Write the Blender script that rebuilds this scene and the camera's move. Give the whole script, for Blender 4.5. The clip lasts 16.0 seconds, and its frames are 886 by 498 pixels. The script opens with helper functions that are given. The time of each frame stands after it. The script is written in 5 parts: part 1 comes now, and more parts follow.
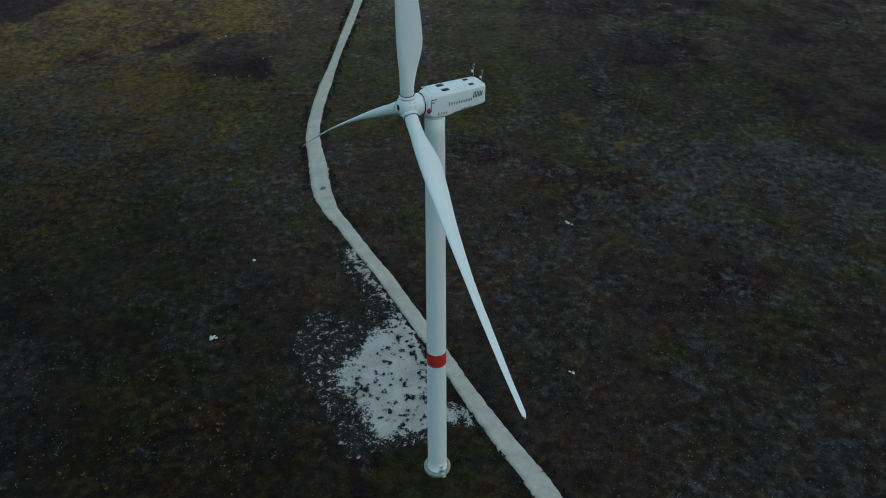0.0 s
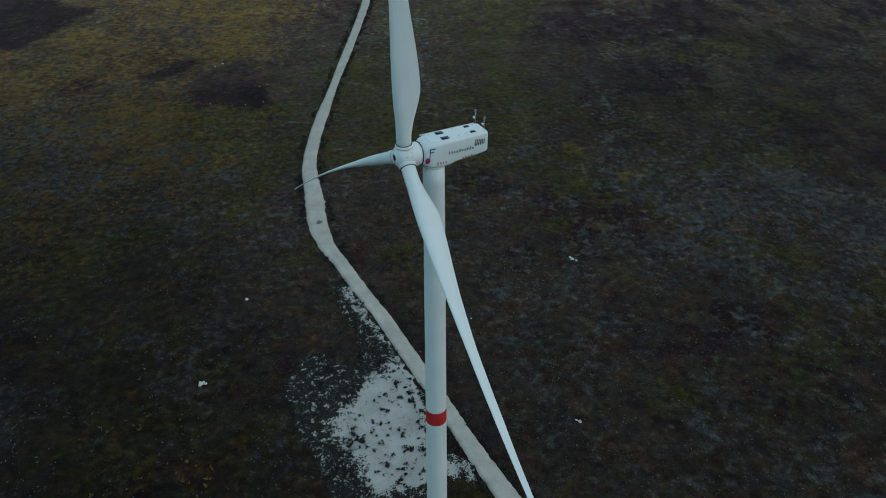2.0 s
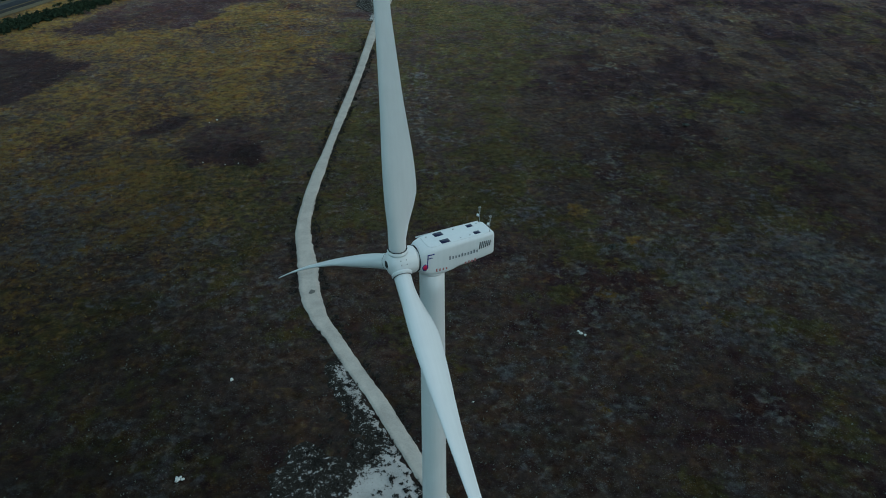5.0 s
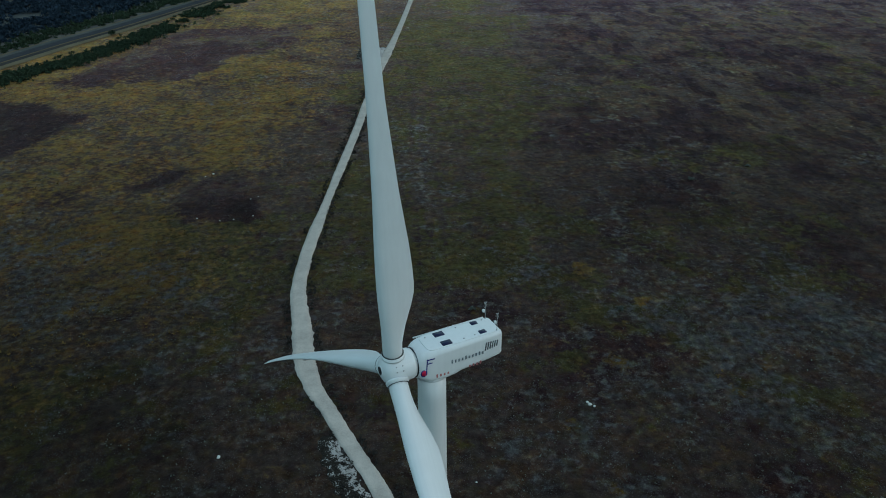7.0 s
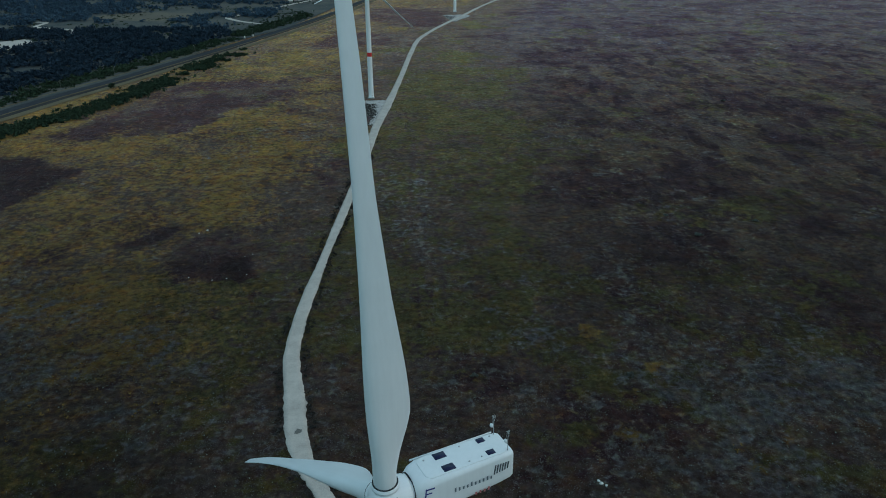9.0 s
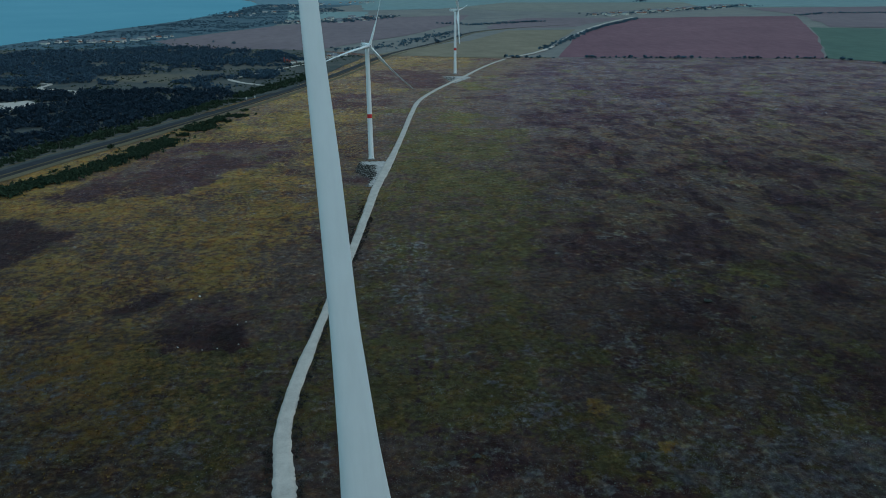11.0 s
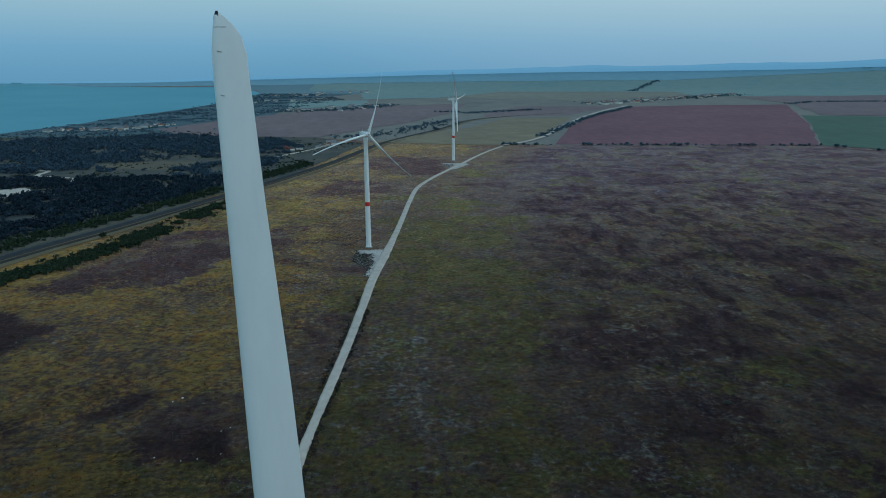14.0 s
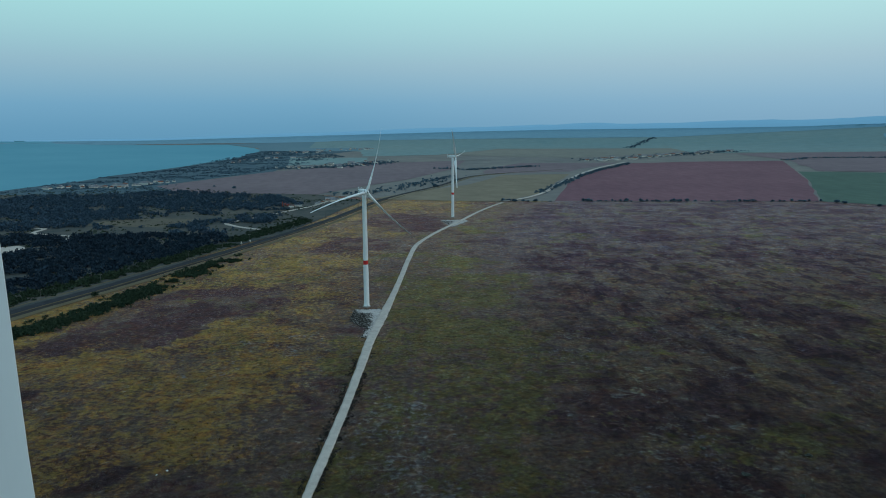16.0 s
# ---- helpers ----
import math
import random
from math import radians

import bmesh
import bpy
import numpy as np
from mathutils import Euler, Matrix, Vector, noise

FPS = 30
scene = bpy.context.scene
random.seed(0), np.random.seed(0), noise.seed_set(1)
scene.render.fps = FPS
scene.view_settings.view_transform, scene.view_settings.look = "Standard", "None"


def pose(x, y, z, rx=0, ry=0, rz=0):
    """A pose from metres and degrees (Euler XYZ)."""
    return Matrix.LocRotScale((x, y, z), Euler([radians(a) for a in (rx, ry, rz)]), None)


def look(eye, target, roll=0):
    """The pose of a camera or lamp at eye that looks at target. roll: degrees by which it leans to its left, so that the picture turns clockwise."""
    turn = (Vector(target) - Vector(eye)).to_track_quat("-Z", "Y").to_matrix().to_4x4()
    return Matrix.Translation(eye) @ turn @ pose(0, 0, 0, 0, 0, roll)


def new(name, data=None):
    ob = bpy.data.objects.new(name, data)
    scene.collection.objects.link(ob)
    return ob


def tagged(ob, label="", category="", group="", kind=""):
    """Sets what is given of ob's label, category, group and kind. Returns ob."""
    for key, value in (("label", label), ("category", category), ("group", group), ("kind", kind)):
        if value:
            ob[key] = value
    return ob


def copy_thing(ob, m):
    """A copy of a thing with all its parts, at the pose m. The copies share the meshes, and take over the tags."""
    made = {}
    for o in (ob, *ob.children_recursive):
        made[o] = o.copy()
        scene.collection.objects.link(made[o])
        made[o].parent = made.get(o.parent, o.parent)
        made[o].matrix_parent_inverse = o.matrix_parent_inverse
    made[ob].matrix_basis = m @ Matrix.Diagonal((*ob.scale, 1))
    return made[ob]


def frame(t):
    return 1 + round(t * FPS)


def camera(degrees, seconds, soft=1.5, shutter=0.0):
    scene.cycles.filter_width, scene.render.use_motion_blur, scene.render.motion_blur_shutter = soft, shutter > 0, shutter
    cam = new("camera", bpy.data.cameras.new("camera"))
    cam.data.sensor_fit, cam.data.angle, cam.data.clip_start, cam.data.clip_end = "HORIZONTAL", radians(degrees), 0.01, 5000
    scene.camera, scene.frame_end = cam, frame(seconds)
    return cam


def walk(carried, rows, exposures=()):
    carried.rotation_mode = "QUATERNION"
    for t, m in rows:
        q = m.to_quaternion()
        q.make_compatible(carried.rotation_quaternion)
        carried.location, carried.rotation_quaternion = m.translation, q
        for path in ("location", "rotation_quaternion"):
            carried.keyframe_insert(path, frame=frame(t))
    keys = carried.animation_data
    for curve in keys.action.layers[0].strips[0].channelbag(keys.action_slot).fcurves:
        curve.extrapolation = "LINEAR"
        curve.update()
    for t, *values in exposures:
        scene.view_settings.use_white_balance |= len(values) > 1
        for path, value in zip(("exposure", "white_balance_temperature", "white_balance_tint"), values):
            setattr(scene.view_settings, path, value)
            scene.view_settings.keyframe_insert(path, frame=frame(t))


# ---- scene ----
cam = camera(63.0, 16.0, soft=1.0)
PATH = [
    (0, (-4.554, 4.656, 130.848), (-4.458, 6.262, 129.661), -0.0),
    (0.5, (-4.355, 6.892, 130.841), (-4.259, 8.506, 129.664), -0.1),
    (1, (-4.195, 9.175, 130.832), (-4.098, 10.797, 129.665), -0.1),
    (1.5, (-4.076, 11.564, 130.815), (-3.979, 13.193, 129.658), -0.1),
    (2, (-3.951, 14.031, 130.792), (-3.853, 15.669, 129.647), -0.1),
    (2.5, (-3.802, 16.57, 130.757), (-3.704, 18.216, 129.625), -0.1),
    (3, (-3.598, 19.148, 130.736), (-3.499, 20.802, 129.616), -0.1),
    (3.5, (-3.411, 21.782, 130.721), (-3.313, 23.446, 129.617), -0.1),
    (4, (-3.238, 24.473, 130.711), (-3.139, 26.148, 129.623), -0.1),
    (6.5, (-2.463, 38.291, 131.0), (-2.359, 40.037, 130.031), -0.2),
    (7, (-2.31, 41.129, 131.04), (-2.206, 42.89, 130.098), -0.2),
    (7.5, (-2.136, 43.962, 131.047), (-2.032, 45.737, 130.132), -0.2),
    (8, (-1.969, 46.801, 131.035), (-1.864, 48.591, 130.148), -0.3),
    (8.5, (-1.849, 49.703, 131.041), (-1.742, 51.506, 130.182), -0.3),
    (9, (-1.728, 52.575, 131.035), (-1.62, 54.393, 130.208), -0.3),
    (11.5, (-0.963, 66.724, 130.964), (-0.85, 68.614, 130.318), -0.3),
    (12, (-0.881, 69.592, 130.962), (-0.766, 71.493, 130.353), -0.3),
    (12.5, (-0.824, 72.517, 130.975), (-0.707, 74.43, 130.402), -0.3),
    (13, (-0.845, 75.488, 130.985), (-0.727, 77.411, 130.449), -0.4),
    (13.5, (-0.969, 78.548, 131.005), (-0.848, 80.481, 130.505), -0.4),
    (14, (-1.132, 81.649, 131.015), (-1.009, 83.59, 130.551), -0.3),
    (14.5, (-1.22, 84.719, 131.019), (-1.095, 86.669, 130.593), -0.4),
    (15, (-1.147, 87.735, 131.01), (-1.021, 89.693, 130.621), -0.3),
    (15.5, (-0.967, 90.711, 131.0), (-0.841, 92.676, 130.647), -0.3),
    (16, (-0.769, 93.66, 130.989), (-0.641, 95.631, 130.675), -0.4),
]
walk(cam, [(t, look(eye, target, roll)) for t, eye, target, roll in PATH],
     [(0, 0, 6500, 10), (6.5, 0, 6450, 10), (9, 0, 6300, 10), (12.5, 0, 6050, 10), (16, 0, 6250, 10)])

# ---- light: dusk, the sun gone down behind haze on the right ----
world = bpy.data.worlds.new("dusk_sky")
scene.world = world
world.use_nodes = True
wt = world.node_tree
wt.nodes.clear()
w_out = wt.nodes.new("ShaderNodeOutputWorld")
w_bg = wt.nodes.new("ShaderNodeBackground")
w_sky = wt.nodes.new("ShaderNodeTexSky")
w_sky.sky_type = "NISHITA"
w_sky.sun_disc = False
w_sky.sun_elevation = radians(3.0)
w_sky.sun_rotation = radians(75.0)
w_sky.air_density, w_sky.dust_density, w_sky.ozone_density = 1.0, 1.5, 3.0
w_co = wt.nodes.new("ShaderNodeTexCoord")
w_sep = wt.nodes.new("ShaderNodeSeparateXYZ")
w_ramp = wt.nodes.new("ShaderNodeValToRGB")
SKY = [(0.0, (0.08, 0.15, 0.20)), (0.497, (0.125, 0.305, 0.455)), (0.506, (0.138, 0.325, 0.475)), (0.52, (0.172, 0.37, 0.52)), (0.545, (0.295, 0.475, 0.56)), (0.565, (0.35, 0.60, 0.63)),
       (0.59, (0.40, 0.73, 0.71)), (0.70, (0.38, 0.60, 0.67)), (1.0, (0.27, 0.43, 0.56))]
while len(w_ramp.color_ramp.elements) < len(SKY):
    w_ramp.color_ramp.elements.new(0.5)
for el, (at, col) in zip(w_ramp.color_ramp.elements, SKY):
    el.position, el.color = at, (*col, 1)
w_map = wt.nodes.new("ShaderNodeMapRange")
w_map.inputs["From Min"].default_value, w_map.inputs["From Max"].default_value = -1, 1
# a warm, pale glow low over the land on the right
w_dot = wt.nodes.new("ShaderNodeVectorMath")
w_dot.operation = "DOT_PRODUCT"
w_dot.inputs[1].default_value = (0.62, 0.76, 0.16)
w_glow = wt.nodes.new("ShaderNodeMapRange")
w_glow.inputs["From Min"].default_value, w_glow.inputs["From Max"].default_value = 0.70, 1.02
w_glow.inputs["To Max"].default_value = 0.08
w_warm = wt.nodes.new("ShaderNodeMix")
w_warm.data_type, w_warm.blend_type = "RGBA", "ADD"
w_warm.inputs[7].default_value = (1.0, 0.80, 0.62, 1)
w_mix = wt.nodes.new("ShaderNodeMix")
w_mix.data_type, w_mix.blend_type = "RGBA", "ADD"
w_mix.inputs[0].default_value = 0.008
wt.links.new(w_co.outputs["Generated"], w_sep.inputs[0])
wt.links.new(w_sep.outputs["Z"], w_map.inputs["Value"])
wt.links.new(w_map.outputs[0], w_ramp.inputs[0])
wt.links.new(w_co.outputs["Generated"], w_dot.inputs[0])
wt.links.new(w_dot.outputs["Value"], w_glow.inputs["Value"])
wt.links.new(w_glow.outputs[0], w_warm.inputs[0])
wt.links.new(w_ramp.outputs[0], w_warm.inputs[6])
wt.links.new(w_warm.outputs[2], w_mix.inputs[6])
wt.links.new(w_sky.outputs[0], w_mix.inputs[7])
wt.links.new(w_mix.outputs[2], w_bg.inputs[0])
wt.links.new(w_bg.outputs[0], w_out.inputs[0])
w_bg.inputs[1].default_value = 1.0

sun_data = bpy.data.lights.new("sun", "SUN")
sun_data.energy, sun_data.angle, sun_data.color = 0.55, radians(40), (1.0, 0.86, 0.74)
sun = new("sun", sun_data)
sun.matrix_world = look((60, -20, 30), (0, 0, 0))
scene.view_settings.exposure = 0.0
# ---- materials ----
def material(name, rough=0.8, metal=0.0, base=(0.5, 0.5, 0.5)):
    m = bpy.data.materials.new(name)
    m.use_nodes = True
    b = m.node_tree.nodes["Principled BSDF"]
    b.inputs["Roughness"].default_value = rough
    b.inputs["Metallic"].default_value = metal
    b.inputs["Base Color"].default_value = (*base, 1)
    b.inputs["Specular IOR Level"].default_value = 0.3
    return m, m.node_tree, b


def fuzz(b, weight, tint=(0.9, 0.9, 1.0)):
    """Dry stalks and hairs that catch the light when seen at a slant."""
    b.inputs["Sheen Weight"].default_value = weight
    b.inputs["Sheen Roughness"].default_value = 0.45
    b.inputs["Sheen Tint"].default_value = (*tint, 1)


def noise_node(nt, scale, detail=4, rough=0.6, vec=None):
    n = nt.nodes.new("ShaderNodeTexNoise")
    n.inputs["Scale"].default_value = scale
    n.inputs["Detail"].default_value = detail
    n.inputs["Roughness"].default_value = rough
    if vec is not None:
        nt.links.new(vec, n.inputs["Vector"])
    return n.outputs["Fac"]


def ramp_node(nt, fac, stops):
    r = nt.nodes.new("ShaderNodeValToRGB")
    while len(r.color_ramp.elements) < len(stops):
        r.color_ramp.elements.new(0.5)
    for el, (at, col) in zip(r.color_ramp.elements, stops):
        el.position = at
        el.color = (*col, 1) if hasattr(col, "__len__") else (col, col, col, 1)
    nt.links.new(fac, r.inputs[0])
    return r.outputs[0]


def mix_node(nt, fac, a, b, blend="MIX"):
    m = nt.nodes.new("ShaderNodeMix")
    m.data_type, m.blend_type = "RGBA", blend
    for sock, v in ((m.inputs[0], fac), (m.inputs[6], a), (m.inputs[7], b)):
        if isinstance(v, (int, float)):
            sock.default_value = v
        elif isinstance(v, tuple):
            sock.default_value = (*v, 1)
        else:
            nt.links.new(v, sock)
    return m.outputs[2]


def math_node(nt, op, a, b=0.5):
    m = nt.nodes.new("ShaderNodeMath")
    m.operation, m.use_clamp = op, True
    for sock, v in ((m.inputs[0], a), (m.inputs[1], b)):
        if isinstance(v, (int, float)):
            sock.default_value = v
        else:
            nt.links.new(v, sock)
    return m.outputs[0]


def bump_node(nt, b, height, strength, distance):
    n = nt.nodes.new("ShaderNodeBump")
    n.inputs["Strength"].default_value = strength
    n.inputs["Distance"].default_value = distance
    nt.links.new(height, n.inputs["Height"])
    nt.links.new(n.outputs[0], b.inputs["Normal"])


def place(nt):
    return nt.nodes.new("ShaderNodeNewGeometry").outputs["Position"]


def simple(name, base, rough=0.7, metal=0.0, scale=0.0, amount=0.25, spec=0.3):
    """A plain coat with blotches and fine grain at a real size."""
    m, nt, b = material(name, rough, metal, base)
    b.inputs["Specular IOR Level"].default_value = spec
    if scale:
        co = nt.nodes.new("ShaderNodeTexCoord").outputs["Object"]
        f = noise_node(nt, scale, 5, 0.65, co)
        lo = tuple(c * (1 - amount) for c in base)
        hi = tuple(min(1, c * (1 + amount)) for c in base)
        nt.links.new(ramp_node(nt, f, [(0.3, lo), (0.7, hi)]), b.inputs["Base Color"])
    return m


def paint_material():
    """Gel-coated white steel and fibreglass, with faint run-down dirt."""
    m, nt, b = material("white_paint", 0.42)
    b.inputs["Specular IOR Level"].default_value = 0.5
    co = nt.nodes.new("ShaderNodeTexCoord").outputs["Object"]
    mp = nt.nodes.new("ShaderNodeMapping")
    mp.inputs["Scale"].default_value = (1.2, 1.2, 0.05)
    nt.links.new(co, mp.inputs[0])
    streak = noise_node(nt, 2.2, 5, 0.6, mp.outputs[0])
    blot = noise_node(nt, 0.25, 4, 0.6, co)
    c1 = ramp_node(nt, streak, [(0.3, (0.745, 0.765, 0.785)), (0.62, (0.78, 0.80, 0.82))])
    c2 = ramp_node(nt, blot, [(0.3, (0.95, 0.95, 0.945)), (0.7, (1, 1, 1))])
    nt.links.new(mix_node(nt, 1.0, c1, c2, "MULTIPLY"), b.inputs["Base Color"])
    r = nt.nodes.new("ShaderNodeMapRange")
    r.inputs["To Min"].default_value, r.inputs["To Max"].default_value = 0.28, 0.46
    nt.links.new(blot, r.inputs["Value"])
    nt.links.new(r.outputs[0], b.inputs["Roughness"])
    return m


def ground_material(name="steppe", gain=1.0, bump=0.9):
    """Autumn steppe: straw, heather brown, green and grey tufts, mixed by the zone weights of the ground sheet."""
    m, nt, b = material(name, 0.95)
    b.inputs["Specular IOR Level"].default_value = 0.08
    pos = place(nt)
    at = nt.nodes.new("ShaderNodeAttribute")
    at.attribute_name = "zone"
    sep = nt.nodes.new("ShaderNodeSeparateColor")
    nt.links.new(at.outputs["Color"], sep.inputs[0])
    gold, dark, green, pale = sep.outputs[0], sep.outputs[1], sep.outputs[2], at.outputs["Alpha"]
    fine = noise_node(nt, 1.6, 5, 0.75, pos)
    mid = noise_node(nt, 0.22, 5, 0.65, pos)
    big = noise_node(nt, 0.05, 4, 0.6, pos)
    b.inputs["Sheen Weight"].default_value = 0.006
    sand = mix_node(nt, 0.45, fine, noise_node(nt, 5.0, 4, 0.7, pos))
    tufty = noise_node(nt, 0.42, 4, 0.6, pos)
    grain = mix_node(nt, 0.55, sand, tufty)
    base = ramp_node(nt, grain, [(0.32, (0.020, 0.0140, 0.0125)), (0.5, (0.054, 0.039, 0.034)), (0.62, (0.088, 0.066, 0.056)), (0.72, (0.13, 0.108, 0.098))])
    straw = ramp_node(nt, mix_node(nt, 0.25, sand, tufty), [(0.32, (0.046, 0.027, 0.007)), (0.5, (0.120, 0.080, 0.023)), (0.68, (0.215, 0.150, 0.052))])
    brown = ramp_node(nt, grain, [(0.32, (0.013, 0.0065, 0.009)), (0.5, (0.033, 0.0175, 0.021)), (0.7, (0.072, 0.045, 0.048))])
    grass = ramp_node(nt, grain, [(0.34, (0.020, 0.0175, 0.006)), (0.5, (0.052, 0.046, 0.019)), (0.66, (0.090, 0.080, 0.036))])
    grey = ramp_node(nt, grain, [(0.36, (0.027, 0.026, 0.027)), (0.52, (0.068, 0.066, 0.067)), (0.66, (0.16, 0.158, 0.158))])

    def plus(x, y):
        n = nt.nodes.new("ShaderNodeMath")
        n.operation = "ADD"
        nt.links.new(x, n.inputs[0])
        nt.links.new(y, n.inputs[1])
        return n.outputs[0]

    def swing(x, amount):
        n = nt.nodes.new("ShaderNodeMapRange")
        n.clamp = False
        n.inputs["To Min"].default_value, n.inputs["To Max"].default_value = -amount, amount
        nt.links.new(x, n.inputs["Value"])
        return n.outputs[0]

    def patchy(w, coarse, small, seed, lo=0.34, hi=0.72):
        mp = nt.nodes.new("ShaderNodeMapping")
        mp.inputs["Location"].default_value = (seed * 31.7, seed * 17.3, 0)
        nt.links.new(pos, mp.inputs[0])
        own = noise_node(nt, 0.17, 4, 0.62, mp.outputs[0])
        s = plus(plus(w, swing(own, coarse)), swing(grain, small))
        r = nt.nodes.new("ShaderNodeMapRange")
        r.interpolation_type = "SMOOTHSTEP"
        r.inputs["From Min"].default_value, r.inputs["From Max"].default_value = lo, hi
        nt.links.new(s, r.inputs["Value"])
        return r.outputs[0]
    c = mix_node(nt, patchy(dark, 0.8, 0.9, 1), base, brown)
    c = mix_node(nt, patchy(green, 0.9, 0.8, 2), c, grass)
    c = mix_node(nt, patchy(gold, 0.65, 1.5, 3, 0.20, 0.86), c, straw)
    c = mix_node(nt, patchy(pale, 1.0, 1.4, 4), c, grey)
    # rusty, teal and mossy tints a few metres across, and pale flecks of stone and dead flowers
    for k, tint in enumerate(((1.40, 0.98, 0.66), (0.88, 1.0, 1.06), (1.08, 1.10, 0.68), (0.62, 0.50, 0.58))):
        mp = nt.nodes.new("ShaderNodeMapping")
        mp.inputs["Location"].default_value = (53.1 * k, 91.7 * k, 0)
        nt.links.new(pos, mp.inputs[0])
        f = ramp_node(nt, noise_node(nt, 0.12 + 0.05 * k, 5, 0.68, mp.outputs[0]), [(0.47, 0.0), (0.62, 0.65 if k < 3 else 0.9)])
        c = mix_node(nt, f, c, mix_node(nt, 1.0, c, tint, "MULTIPLY"))
    fleck = ramp_node(nt, noise_node(nt, 2.9, 2, 0.5, pos), [(0.62, 0.0), (0.67, 1.0)])
    herd = ramp_node(nt, noise_node(nt, 0.09, 4, 0.6, pos), [(0.40, 0.12), (0.60, 0.75)])
    c = mix_node(nt, math_node(nt, "MULTIPLY", fleck, herd), c, (0.17, 0.175, 0.17))
    tone = ramp_node(nt, big, [(0.3, 0.72 * gain), (0.7, 1.2 * gain)])
    c = mix_node(nt, 1.0, c, tone, "MULTIPLY")
    if gain > 1:
        isle = nt.nodes.new("ShaderNodeNewGeometry").outputs["Random Per Island"]
        c = mix_node(nt, 1.0, c, ramp_node(nt, isle, [(0.0, 0.6), (1.0, 1.3)]), "MULTIPLY")
    # scales the base colour: far ground painted lighter and bluer, as haze would
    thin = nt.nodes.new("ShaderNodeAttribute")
    thin.attribute_name = "distance_tone"
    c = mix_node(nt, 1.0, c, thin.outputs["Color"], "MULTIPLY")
    # heather in dark purple drifts and pale dead grass between them, strongest on the open moor
    for k, (tint, lo, hi, scale, top) in enumerate((((0.56, 0.46, 0.62), 0.50, 0.60, 0.030, 0.9), ((1.30, 1.30, 0.86), 0.49, 0.62, 0.045, 0.7), ((0.44, 0.35, 0.50), 0.515, 0.575, 0.085, 0.9), ((1.45, 1.32, 0.98), 0.57, 0.66, 0.17, 0.7))):
        mp = nt.nodes.new("ShaderNodeMapping")
        mp.inputs["Location"].default_value = (21.3 * k, 71.9 * k, 0)
        mp.inputs["Scale"].default_value = (1, 0.45, 1)
        nt.links.new(pos, mp.inputs[0])
        f = ramp_node(nt, noise_node(nt, scale, 5, 0.66, mp.outputs[0]), [(lo, 0.0), (hi, top)])
        c = mix_node(nt, math_node(nt, "MULTIPLY", f, thin.outputs["Alpha"]), c, mix_node(nt, 1.0, c, tint, "MULTIPLY"))
    nt.links.new(c, b.inputs["Base Color"])
    if bump:
        bump_node(nt, b, mix_node(nt, 0.5, fine, mid), bump, 0.5)
    return m


def soil_material(name, lo, hi, furrow=0.0, angle=0.0, scale=0.05, sheen=0.02):
    m, nt, b = material(name, 0.95)
    b.inputs["Specular IOR Level"].default_value = 0.05
    fuzz(b, sheen)
    pos = place(nt)
    f1 = noise_node(nt, scale, 5, 0.6, pos)
    f2 = noise_node(nt, scale * 14, 4, 0.7, pos)
    k = mix_node(nt, 0.4, f1, f2)
    c = ramp_node(nt, k, [(0.3, lo), (0.7, hi)])
    if furrow:
        mp = nt.nodes.new("ShaderNodeMapping")
        mp.inputs["Rotation"].default_value = (0, 0, radians(angle))
        mp.inputs["Scale"].default_value = (furrow, furrow * 0.02, 1)
        nt.links.new(pos, mp.inputs[0])
        f = noise_node(nt, 1.0, 3, 0.6, mp.outputs[0])
        c = mix_node(nt, 1.0, c, ramp_node(nt, f, [(0.35, 0.90), (0.65, 1.08)]), "MULTIPLY")
    nt.links.new(c, b.inputs["Base Color"])
    bump_node(nt, b, f2, 0.6, 0.3)
    return m


def gravel_material(name, lo, mid, hi):
    m, nt, b = material(name, 0.95)
    b.inputs["Specular IOR Level"].default_value = 0.1
    pos = place(nt)
    f1 = noise_node(nt, 0.18, 5, 0.65, pos)
    f2 = noise_node(nt, 2.5, 5, 0.75, pos)
    c = ramp_node(nt, mix_node(nt, 0.45, f1, f2), [(0.3, lo), (0.5, mid), (0.68, hi)])
    nt.links.new(c, b.inputs["Base Color"])
    bump_node(nt, b, f2, 0.5, 0.1)
    return m


def leaf_material(name, lo, hi):
    m, nt, b = material(name, 0.8)
    b.inputs["Specular IOR Level"].default_value = 0.1
    g = nt.nodes.new("ShaderNodeNewGeometry")
    f = noise_node(nt, 0.03, 3, 0.6, g.outputs["Position"])
    k = mix_node(nt, 0.5, g.outputs["Random Per Island"], f)
    nt.links.new(ramp_node(nt, k, [(0.2, lo), (0.8, hi)]), b.inputs["Base Color"])
    return m


def water_material():
    m, nt, b = material("sea_water", 0.35)
    b.inputs["Specular IOR Level"].default_value = 0.0
    pos = place(nt)
    f = noise_node(nt, 0.0025, 4, 0.6, pos)
    nt.links.new(ramp_node(nt, f, [(0.3, (0.125, 0.315, 0.395)), (0.7, (0.155, 0.355, 0.435))]), b.inputs["Base Color"])
    bump_node(nt, b, noise_node(nt, 0.15, 4, 0.6, pos), 0.5, 1.5)
    return m


